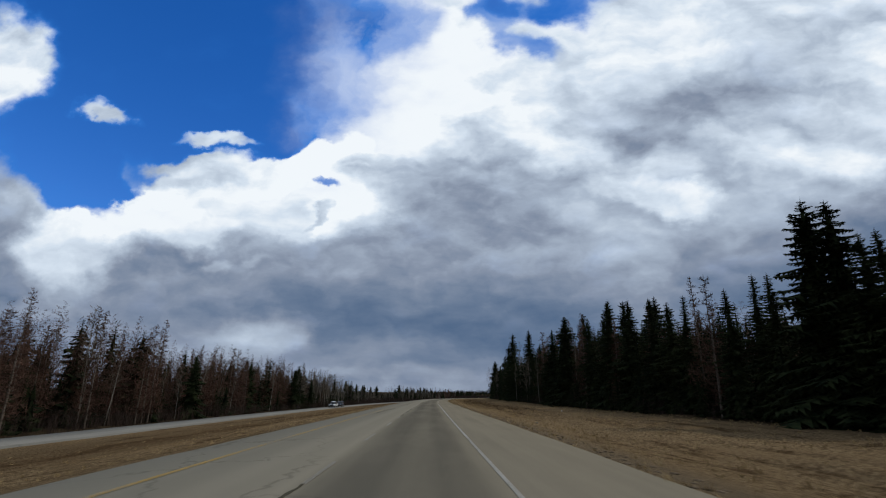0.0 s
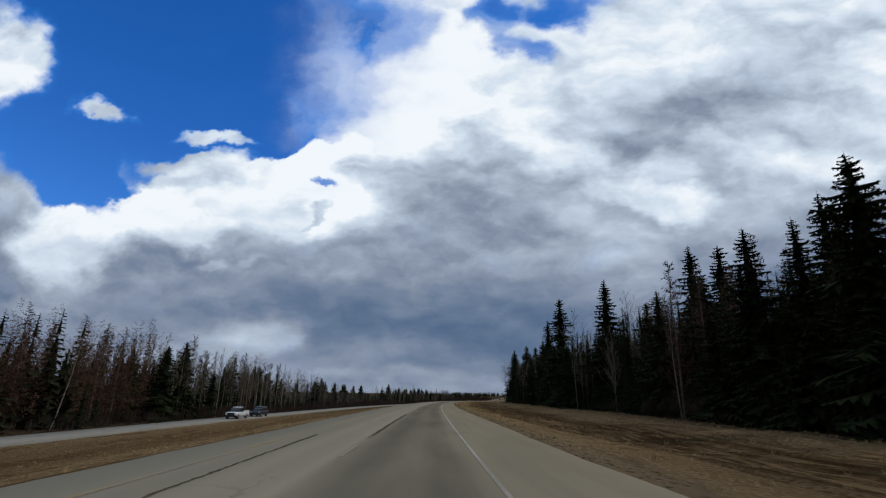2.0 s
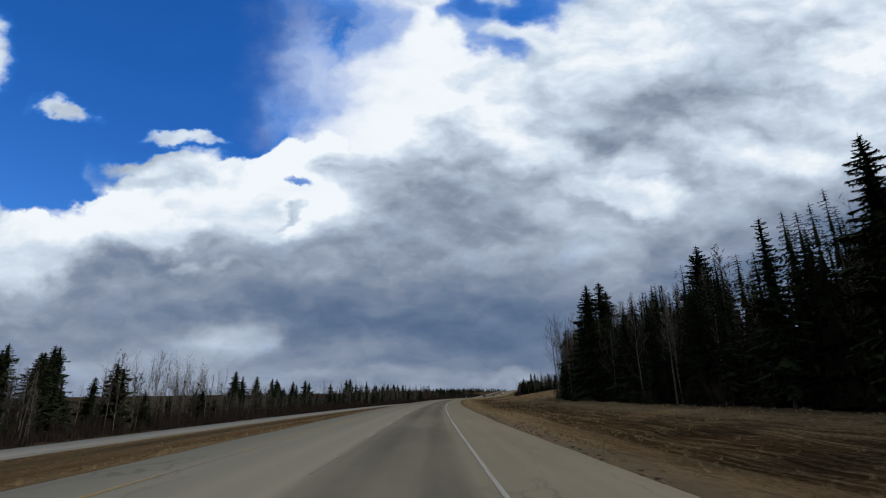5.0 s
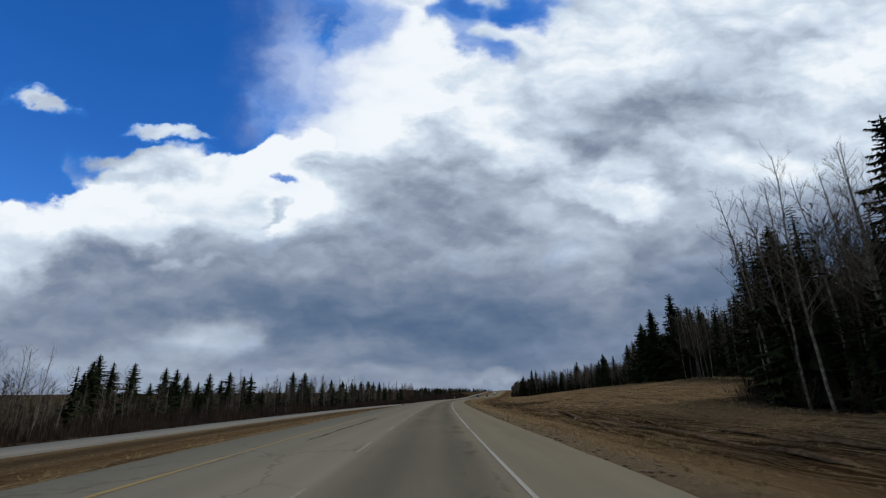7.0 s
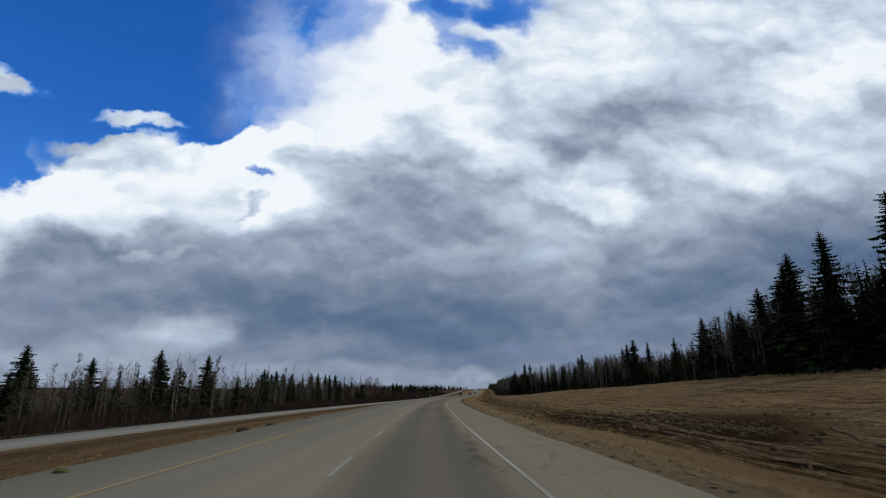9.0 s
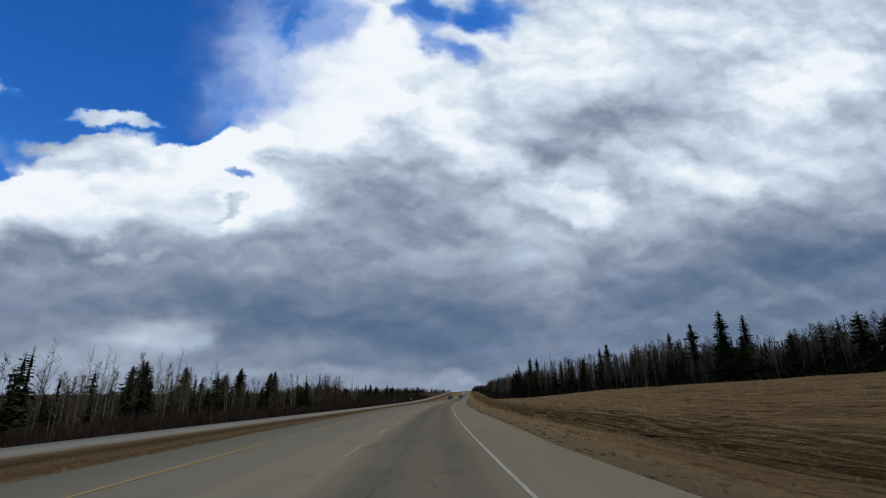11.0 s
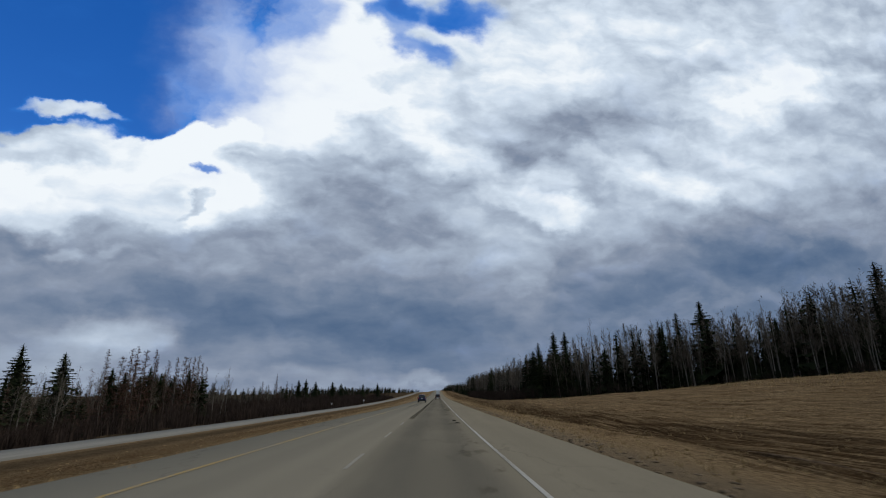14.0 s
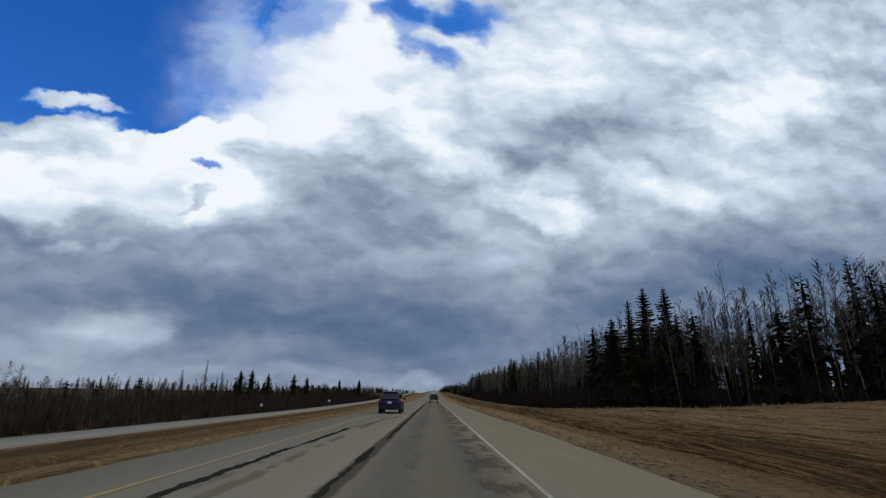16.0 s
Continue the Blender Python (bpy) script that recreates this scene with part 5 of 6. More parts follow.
scatter("aspen_trunks", FAR_TRUNK, norm(bare_at, 15.0), TRUNKS_FAR, "pale bare aspen trunks deeper in the woods")
scatter("aspen_woods", FAR_TWIG, norm(bare_at, 15.0), TWIGS_FAR, "grey leafless aspen twigs deeper in the woods")
scatter("larch_woods", FAR_LARCH, norm(larch_at, 14.0), LARCH, "rusty brown leafless larch woods")

# brush along the edge of the woods
SHRUBS = [template(shrub_parts(100 + k)) for k in range(4)]
brush_at = []


def brush(side, s0, s1, d0, d1, count, low, high):
    for _ in range(count):
        s = rng.uniform(s0, s1)
        e = float(edge_right(s)) if side > 0 else float(edge_left(s))
        u = e + side * rng.uniform(d0, d1)
        if side < 0:
            u = min(u, -40.5)
        x, y = at(s, u)
        brush_at.append((float(x), float(y), float(ground_z(s, u)), rng.uniform(low, high) / 2.6, rng.uniform(0, 6.28), rng.integers(0, 60)))


brush(1, -20, 860, -0.3, 6, 900, 1.2, 3.4)
brush(1, 680, 900, -2.5, 6, 420, 2.5, 5.0)
brush(-1, 0, 225, -2.5, 6, 420, 1.2, 2.8)
scatter("brush", SHRUBS, brush_at, BRUSH, "leafless reddish brown brush along the edge of the woods", "brush")


def thicket_parts(seed, h=4.0, stems=20):
    """A clump of thin upright leafless stems."""
    rng = random.Random(seed)
    p = Pile()
    for _ in range(stems):
        a, r = rng.uniform(0, 6.283), rng.uniform(0, 1.3)
        b = Vector((math.cos(a) * r, math.sin(a) * r, -0.2))
        top = b + Vector((rng.uniform(-0.5, 0.5), rng.uniform(-0.5, 0.5), h * rng.uniform(0.55, 1.05)))
        side = Vector((math.sin(a * 5), math.cos(a * 5), 0)) * 0.06
        p.tri(b - side, b + side, top)
        for _ in range(2):
            m = b.lerp(top, rng.uniform(0.4, 0.85))
            d = Vector((rng.uniform(-1, 1), rng.uniform(-1, 1), rng.uniform(0.8, 2.0))).normalized() * rng.uniform(0.4, 1.0)
            p.tri(m, m + side * 0.8, m + d)
    return template(p)


THICKETS = [thicket_parts(120 + k) for k in range(5)]
brush_at.clear()


def thicket(s0, s1, u0, u1, count, low, high):
    for _ in range(count):
        s, u = rng.uniform(s0, s1), rng.uniform(u0, u1)
        x, y = at(s, u)
        brush_at.append((float(x), float(y), float(ground_z(s, u)), rng.uniform(low, high) * float(0.75 + 0.4 * value_noise(s / 9, u / 9)) / 4.0, rng.uniform(0, 6.28), rng.integers(0, 60)))


thicket(200, 470, -47, -41.5, 400, 0.9, 1.8)
thicket(470, 600, -48, -41.5, 460, 1.7, 2.9)
thicket(215, 600, -84, -46, 2000, 2.4, 5.0)
thicket(560, 1000, -47, -41.5, 620, 2.0, 3.4)
thicket(600, 1000, -110, -46, 2300, 4.0, 6.2)
thicket(-20, 210, -60, -44, 400, 2.0, 4.0)
thicket(702, 900, 21.5, 30, 520, 3.0, 6.0)
scatter("thicket", THICKETS, brush_at, BRUSH, "dense leafless brown thicket beyond the far carriageway", "brush")

# ---- vehicles ----
def part(name, pile_or_mesh, material, parent, label=""):
    me = pile_or_mesh if isinstance(pile_or_mesh, bpy.types.Mesh) else pile_or_mesh.mesh(name, material)
    ob = new(name, me)
    ob.parent = parent
    if label:
        ob["label"] = label
    return ob


def bm_mesh(name, bm, material, smooth_faces=False):
    me = bpy.data.meshes.new(name)
    bm.to_mesh(me)
    bm.free()
    me.materials.append(material)
    if smooth_faces:
        me.polygons.foreach_set("use_smooth", [True] * len(me.polygons))
    return me


def block(name, cx, cy, cz, sx, sy, sz, material, bevel=0.02, taper=1.0):
    """A box with rounded edges, its top narrowed by taper."""
    bm = bmesh.new()
    bmesh.ops.create_cube(bm, size=1.0)
    for v in bm.verts:
        k = taper if v.co.z > 0 else 1.0
        v.co = Vector((cx + v.co.x * sx * k, cy + v.co.y * sy * k, cz + v.co.z * sz))
    if bevel:
        bmesh.ops.bevel(bm, geom=list(bm.edges), offset=min(bevel, 0.45 * min(sx, sy, sz)), segments=2, affect="EDGES", profile=0.6)
    return bm_mesh(name, bm, material)


def loft(name, sections, material, square=4.0, sides=28):
    """A closed shell through sections (y, half width, bottom, top)."""
    bm = bmesh.new()
    rings = []
    for y, w, zb, zt in sections:
        ring = []
        for i in range(sides):
            a = 2 * math.pi * i / sides
            c, s = math.cos(a), math.sin(a)
            x = math.copysign(abs(c) ** (2 / square), c) * w
            z = (zb + zt) / 2 + math.copysign(abs(s) ** (2 / square), s) * (zt - zb) / 2
            ring.append(bm.verts.new((x, y, z)))
        rings.append(ring)
    for r0, r1 in zip(rings, rings[1:]):
        for i in range(sides):
            j = (i + 1) % sides
            bm.faces.new((r0[i], r0[j], r1[j], r1[i]))
    bm.faces.new(rings[0][::-1])
    bm.faces.new(rings[-1])
    bmesh.ops.recalc_face_normals(bm, faces=bm.faces)
    return bm_mesh(name, bm, material, True)


def disc(name, x, y, z, r, wide, material, hollow=0.0):
    """A wheel-like ring or disc with its axis across the vehicle."""
    bm = bmesh.new()
    n = 28
    profile = [(hollow, -wide / 2), (r * 0.93, -wide / 2), (r, -wide * 0.33), (r, wide * 0.33), (r * 0.93, wide / 2), (hollow, wide / 2)]
    rings = []
    for rad, off in profile:
        rings.append([bm.verts.new((x + off, y + rad * math.cos(2 * math.pi * i / n), z + rad * math.sin(2 * math.pi * i / n))) for i in range(n)])
    for r0, r1 in zip(rings, rings[1:] + (rings[:1] if hollow else [])):
        for i in range(n):
            j = (i + 1) % n
            bm.faces.new((r0[i], r0[j], r1[j], r1[i]))
    bmesh.ops.remove_doubles(bm, verts=bm.verts, dist=1e-5)
    bmesh.ops.recalc_face_normals(bm, faces=bm.faces)
    return bm_mesh(name, bm, material)


def panel(name, corners, thick, material):
    """A flat pane through four corners, with thickness along its normal."""
    a, b, c, d = (Vector(p) for p in corners)
    nrm = (b - a).cross(d - a).normalized() * thick
    a, b, c, d = a + nrm, b + nrm, c + nrm, d + nrm
    bm = bmesh.new()
    lo = [bm.verts.new(p) for p in (a, b, c, d)]
    hi = [bm.verts.new(p + nrm) for p in (a, b, c, d)]
    bm.faces.new(hi)
    bm.faces.new(lo[::-1])
    for i in range(4):
        j = (i + 1) % 4
        bm.faces.new((lo[i], lo[j], hi[j], hi[i]))
    bmesh.ops.recalc_face_normals(bm, faces=bm.faces)
    return bm_mesh(name, bm, material)


def make_paintwork(name, colour, metal=0.35):
    s = Surface(name, 0.32, metal)
    v = s.where("Object")
    dirt = s.noise(v, 2.2, 6, 0.65)
    _, _, up = s.split(v)
    s.colour(s.mix(s.span(dirt, 0.5, 0.85, 0.0, 0.22), colour, (0.10, 0.085, 0.065)))
    s.rough(s.span(dirt, 0.3, 0.75, 0.25, 0.6))
    s.bsdf.inputs["Specular IOR Level"].default_value = 0.28
    return s.mat


def make_simple(name, colour, rough, metal=0.0, glow=0.0):
    s = Surface(name, rough, metal)
    v = s.where("Object")
    s.colour(s.mix(s.noise(v, 12.0, 4), tuple(c * 0.8 for c in colour), colour))
    s.bsdf.inputs["Specular IOR Level"].default_value = 0.5
    if glow:
        s.put(s.bsdf.inputs["Emission Color"], colour)
        s.bsdf.inputs["Emission Strength"].default_value = glow
    return s.mat


BLUE = make_paintwork("dark blue car paint", (0.002, 0.006, 0.05), 0.0)
SILVER = make_paintwork("silver white car paint", (0.55, 0.56, 0.57), 0.2)
CHARCOAL = make_paintwork("charcoal car paint", (0.008, 0.010, 0.014), 0.0)
BROWN = make_paintwork("dark bronze car paint", (0.05, 0.042, 0.034))
WHITE = make_paintwork("white truck paint", (0.62, 0.62, 0.60), 0.0)
GLASS = make_simple("dark tinted glass", (0.012, 0.014, 0.017), 0.06)
RUBBER = make_simple("black rubber", (0.018, 0.018, 0.018), 0.85)
TRIM = make_simple("black plastic trim", (0.012, 0.012, 0.013), 0.75)
CHROME = make_simple("bright wheel metal", (0.5, 0.5, 0.5), 0.35, 0.9)
RED = make_simple("red lamp lens", (0.35, 0.012, 0.012), 0.2)
HEADLAMP = make_simple("clear lamp lens", (0.6, 0.6, 0.6), 0.12)
PLATE = make_simple("white plate", (0.75, 0.75, 0.75), 0.5)
GREY = make_simple("galvanised steel", (0.33, 0.34, 0.34), 0.5, 0.6)


def wheels(base, track, front, rear, r=0.36):
    for y in (front, rear):
        for sgn in (-1, 1):
            w = new("wheel")
            w.parent = base
            part("tyre", disc("tyre", sgn * track, y, r, r, 0.24, RUBBER, r * 0.6), RUBBER, w)
            part("rim", disc("rim", sgn * (track + 0.02), y, r, r * 0.6, 0.16, CHROME, 0.0), CHROME, w, "bright metal wheel rim")
            part("wheel_arch", disc("wheel_arch", sgn * (track + 0.0), y, r + 0.03, r + 0.075, 0.2, TRIM, r + 0.02), TRIM, base)


def suv(name, paint, label):
    base = tagged(new(name), label, "car")
    part("body", loft("body", [(-2.34, 0.78, 0.46, 0.92), (-2.27, 0.9, 0.36, 1.04), (-2.0, 0.935, 0.30, 1.09), (-1.2, 0.945, 0.27, 1.10), (0.9, 0.94, 0.27, 1.06), (1.5, 0.93, 0.28, 1.02), (2.05, 0.90, 0.32, 0.93), (2.28, 0.80, 0.38, 0.80), (2.36, 0.6, 0.44, 0.68)], paint, 5.0), paint, base)
    part("cabin", loft("cabin", [(-2.22, 0.70, 0.98, 1.22), (-2.02, 0.75, 0.98, 1.60), (-1.75, 0.76, 0.98, 1.70), (-0.6, 0.77, 0.98, 1.735), (0.15, 0.76, 0.98, 1.70), (0.75, 0.74, 0.98, 1.46), (1.25, 0.72, 0.98, 1.10)], GLASS, 4.2), GLASS, base, "dark tinted glass cabin")
    part("roof", loft("roof", [(-2.0, 0.60, 1.60, 1.66), (-1.7, 0.66, 1.62, 1.735), (-0.6, 0.68, 1.64, 1.765), (0.15, 0.66, 1.62, 1.73), (0.42, 0.6, 1.58, 1.64)], paint, 3.0), paint, base)
    part("rear_window", panel("rear_window", [(-0.62, -2.21, 1.12), (-0.55, -2.06, 1.56), (0.55, -2.06, 1.56), (0.62, -2.21, 1.12)][::-1], 0.03, GLASS), GLASS, base)
    part("spoiler", block("spoiler", 0, -2.1, 1.665, 1.25, 0.3, 0.05, paint), paint, base)
    part("windscreen", panel("windscreen", [(0.60, 1.17, 1.16), (0.54, 0.62, 1.55), (-0.54, 0.62, 1.55), (-0.60, 1.17, 1.16)], 0.05, GLASS), GLASS, base)
    for sgn in (-1, 1):
        for y0, y1 in ((-1.95, -1.15), (-1.1, -0.2), (-0.15, 0.75)):
            c = [(sgn * 0.755, y0, 1.14), (sgn * 0.755, y1, 1.14), (sgn * 0.735, y1 - 0.12, 1.54), (sgn * 0.735, y0 + 0.08, 1.57)]
            part("side_window", panel("side_window", c if sgn > 0 else c[::-1], 0.03, GLASS), GLASS, base)
        part("tail_light", block("tail_light", sgn * 0.79, -2.24, 0.98, 0.2, 0.16, 0.26, RED, 0.04), RED, base, "red tail light")
        part("headlight", block("headlight", sgn * 0.68, 2.16, 0.78, 0.34, 0.2, 0.16, HEADLAMP, 0.04), HEADLAMP, base)
        part("mirror", block("mirror", sgn * 1.03, 0.72, 1.14, 0.2, 0.12, 0.16, paint, 0.04), paint, base)
        part("roof_rail", block("roof_rail", sgn * 0.6, -0.7, 1.77, 0.04, 1.9, 0.04, TRIM, 0.01), TRIM, base)
    part("rear_bumper", block("rear_bumper", 0, -2.33, 0.50, 1.66, 0.16, 0.26, TRIM, 0.05), TRIM, base, "black plastic rear bumper")
    part("front_bumper", block("front_bumper", 0, 2.3, 0.50, 1.5, 0.16, 0.24, TRIM, 0.05), TRIM, base)
    part("plate", block("plate", 0, -2.345, 0.86, 0.34, 0.03, 0.16, PLATE, 0.005), PLATE, base, "plain white plate")
    wheels(base, 0.82, 1.42, -1.38)
    return base


def pickup(name, paint, label):
    base = tagged(new(name), label, "pickup truck")
    part("body", loft("body", [(-2.75, 0.86, 0.50, 1.00), (-2.68, 0.92, 0.46, 1.08), (-1.0, 0.94, 0.40, 1.10), (0.9, 0.94, 0.40, 1.08), (1.9, 0.93, 0.42, 1.08), (2.45, 0.90, 0.44, 1.02), (2.62, 0.82, 0.48, 0.92)], paint, 6.0), paint, base)
    part("cab", loft("cab", [(-0.78, 0.74, 1.0, 1.62), (-0.7, 0.76, 1.0, 1.78), (0.3, 0.77, 1.0, 1.82), (0.85, 0.74, 1.0, 1.62), (1.4, 0.72, 1.0, 1.12)], GLASS, 4.6), GLASS, base, "dark tinted glass cab")
    part("roof", loft("roof", [(-0.74, 0.62, 1.70, 1.76), (-0.5, 0.67, 1.72, 1.84), (0.2, 0.67, 1.73, 1.86), (0.5, 0.6, 1.70, 1.77)], paint, 3.0), paint, base)
    for sgn in (-1, 1):
        part("bed_side", block("bed_side", sgn * 0.88, -1.75, 1.14, 0.1, 1.9, 0.16, paint, 0.03), paint, base)
        for y0, y1 in ((-0.62, 0.1), (0.15, 0.9)):
            c = [(sgn * 0.755, y0, 1.16), (sgn * 0.755, y1, 1.16), (sgn * 0.735, y1 - 0.2, 1.62), (sgn * 0.735, y0 + 0.04, 1.64)]
            part("side_window", panel("side_window", c if sgn > 0 else c[::-1], 0.03, GLASS), GLASS, base)
        part("tail_light", block("tail_light", sgn * 0.83, -2.72, 0.98, 0.14, 0.1, 0.34, RED, 0.03), RED, base, "red tail light")
        part("headlight", block("headlight", sgn * 0.72, 2.52, 0.88, 0.3, 0.18, 0.17, HEADLAMP, 0.03), HEADLAMP, base)
        part("mirror", block("mirror", sgn * 1.06, 0.75, 1.2, 0.22, 0.12, 0.22, TRIM, 0.04), TRIM, base)
    part("rear_window", panel("rear_window", [(-0.6, -0.79, 1.2), (-0.55, -0.74, 1.66), (0.55, -0.74, 1.66), (0.6, -0.79, 1.2)][::-1], 0.03, GLASS), GLASS, base)
    part("windscreen", panel("windscreen", [(0.62, 1.32, 1.16), (0.55, 0.78, 1.66), (-0.55, 0.78, 1.66), (-0.62, 1.32, 1.16)], 0.05, GLASS), GLASS, base)
    part("grille", block("grille", 0, 2.58, 0.82, 1.1, 0.12, 0.36, TRIM, 0.04), TRIM, base, "black radiator grille")
    part("front_bumper", block("front_bumper", 0, 2.62, 0.5, 1.7, 0.18, 0.28, TRIM, 0.05), TRIM, base)
    part("rear_bumper", block("rear_bumper", 0, -2.8, 0.55, 1.7, 0.16, 0.2, CHROME, 0.04), CHROME, base)
    part("tailgate", block("tailgate", 0, -2.73, 1.02, 1.5, 0.08, 0.5, paint, 0.03), paint, base)
    part("plate", block("plate", 0, -2.87, 0.6, 0.34, 0.03, 0.15, PLATE, 0.005), PLATE, base, "plain white plate")
    wheels(base, 0.83, 1.72, -1.62, 0.39)
    return base


def box_truck(name, label):
    base = tagged(new(name), label, "truck")
    part("cargo_box", block("cargo_box", 0, -1.6, 2.35, 2.5, 7.0, 2.6, WHITE, 0.05), WHITE, base)
    part("cab", loft("cab", [(2.0, 1.15, 0.7, 2.5), (2.3, 1.18, 0.6, 2.65), (3.3, 1.15, 0.6, 2.5), (3.7, 1.1, 0.6, 1.6), (4.5, 1.0, 0.6, 1.4)], WHITE, 6.0), WHITE, base)
    part("chassis", block("chassis", 0, -0.4, 0.85, 1.0, 8.6, 0.3, TRIM, 0.03), TRIM, base)
    part("rear_door", block("rear_door", 0, -5.12, 2.35, 2.3, 0.06, 2.4, WHITE, 0.02), WHITE, base)
    part("rear_bumper", block("rear_bumper", 0, -5.1, 0.6, 2.3, 0.12, 0.16, TRIM, 0.02), TRIM, base)
    for sgn in (-1, 1):
        part("tail_light", block("tail_light", sgn * 1.05, -5.14, 0.85, 0.18, 0.06, 0.12, RED, 0.02), RED, base, "red tail light")
    part("windscreen", panel("windscreen", [(0.95, 3.68, 1.65), (0.9, 3.32, 2.4), (-0.9, 3.32, 2.4), (-0.95, 3.68, 1.65)], 0.05, GLASS), GLASS, base)
    wheels(base, 1.05, 3.3, -3.4, 0.48)
    return base


def park(thing, s, u, height, facing=1):
    x, y = at(s, u)
    h = float(np.interp(s, S, heading))
    slope = math.atan2(float(road_z(s + 2) - road_z(s - 2)), 4.0) * facing
    thing.matrix_basis = Matrix.Translation((float(x), float(y), float(road_z(s)) + height)) @ Euler((slope, 0, -h + (0 if facing > 0 else math.pi))).to_matrix().to_4x4()


park(suv("sport_utility_car", BLUE, "dark blue sport utility car with dusty paint"), 660.5, -5.3, 0.0)
park(pickup("pickup_truck", BROWN, "dark pickup truck seen from behind on the highway"), 726.0, -1.7, 0.0)
park(pickup("pickup_truck", SILVER, "silver pickup truck with black grille on the far carriageway"), 160.5, -33.4, -2.41, -1)
park(suv("sport_utility_car", CHARCOAL, "charcoal sport utility car on the far carriageway"), 170.8, -33.6, -2.41, -1)
park(box_truck("box_truck", "white box truck far ahead on the highway"), 905.0, -1.7, 0.0)


# ---- signs and posts beyond the far carriageway ----
def sign(s, u):
    base = tagged(new("road_sign"), "small round white sign on a steel post", "road sign", "far signs")
    part("post", block("post", 0, 0, 0.85, 0.07, 0.05, 2.3, GREY, 0.01), GREY, base)
    bm = bmesh.new()
    bmesh.ops.create_cone(bm, cap_ends=True, segments=20, radius1=0.38, radius2=0.38, depth=0.02)
    bmesh.ops.rotate(bm, verts=bm.verts, cent=(0, 0, 0), matrix=Matrix.Rotation(radians(90), 3, "X"))
    bmesh.ops.translate(bm, verts=bm.verts, vec=(0, -0.045, 1.75))
    part("plate", bm_mesh("plate", bm, PLATE), PLATE, base, "round white plate")
    x, y = at(s, u)
    base.matrix_basis = pose(float(x), float(y), float(ground_z(s, u)), 0, 0, -14)
    return base


sign(741.0, -43.5)
sign(806.0, -40.5)


def marker_post(s, u):
    ob = tagged(new("marker_post", block("marker_post", 0, 0, 0.4, 0.09, 0.06, 1.1, TRIM, 0.015, 0.8)), "short dark marker post at the verge", "post")
    x, y = at(s, u)
    ob.matrix_basis = pose(float(x), float(y), float(ground_z(s, u)))


marker_post(143.0, -39.6)


def fence_post(s, u, lean):
    ob = tagged(new("fence_post", block("fence_post", 0, 0, 0.55, 0.12, 0.12, 1.5, BARK_DARK, 0.02, 0.85)), "weathered wooden fence post at the edge of the woods", "post", "fence posts")
    x, y = at(s, u)
    ob.matrix_basis = pose(float(x), float(y), float(ground_z(s, u)) - 0.1, lean, 0, 12)


for s0, lean in ((341.6, 4), (343.7, 7), (347.5, 5), (352.0, 2)):
    fence_post(s0, 43.5, lean)


# ---- cracks, patches and potholes in the asphalt ----
def ragged(name, s0, s1, u, wide, material, seed, lift=0.005, wander=0.06, square=False):
    """A ragged strip of sealant or patching, lying on the road."""
    rng = np.random.default_rng(seed)
    n = max(14, int((s1 - s0) / (0.12 if square else 0.18)))
    ss = np.linspace(s0, s1, n)
    roll = lambda sd, k: np.convolve(rng.normal(0, sd, n + k - 1), np.ones(k) / math.sqrt(k), "valid")
    mid = np.linspace(*u, n) + roll(wander, 9) if isinstance(u, tuple) else u + roll(wander, 9)
    k1, k2 = (0.16, 0.08) if square else (0.42, 0.3)
    a, b = np.clip(1 + roll(k1, 7) + roll(k2, 1), 0.12, 2.4), np.clip(1 + roll(k1, 7) + roll(k2, 1), 0.12, 2.4)
    ends = np.clip((np.minimum(np.arange(n), np.arange(n)[::-1]) + 0.3) / (1.3 if square else 4.0), 0.08, 1)
    x0, y0 = at(ss, mid - wide / 2 * a * ends)
    x1, y1 = at(ss, mid + wide / 2 * b * ends)
    z = road_z(ss) + lift
    v = np.concatenate([np.stack([x0, y0, z], -1), np.stack([x1, y1, z], -1)])
    i = np.arange(n - 1)
    return big_mesh(name, v, np.stack([i, i + n, i + n + 1, i + 1], -1), material)


for k, (s0, s1, u, wide) in enumerate([(606, 632, -3.36, 0.13), (634, 700, -3.27, 0.12), (98, 122, -3.38, 0.1), (40, 60, -3.42, 0.05), (7, 9.5, -3.45, 0.08), (142, 156, -0.95, 0.02), (288, 306, (-5.85, -5.65), 0.11), (612, 640, (-5.85, -5.4), 0.15), (640, 653, (-5.4, -4.1), 0.07), (41, 58, (-5.85, -5.35), 0.09), (447, 458, (-6.3, -5.0), 0.035), (158, 172, (-3.55, -3.4), 0.06), (80, 97, (-5.15, -5.5), 0.1)]):
    tagged(new("sealed_crack", ragged("sealed_crack", s0, s1, u, wide, TAR if s0 > 560 else PATCH, 200 + k, 0.0105 if s0 > 560 else 0.005, 0.05 if wide < 0.03 else 0.012)), "long dark sealed crack in the asphalt", "road crack", "sealed cracks")


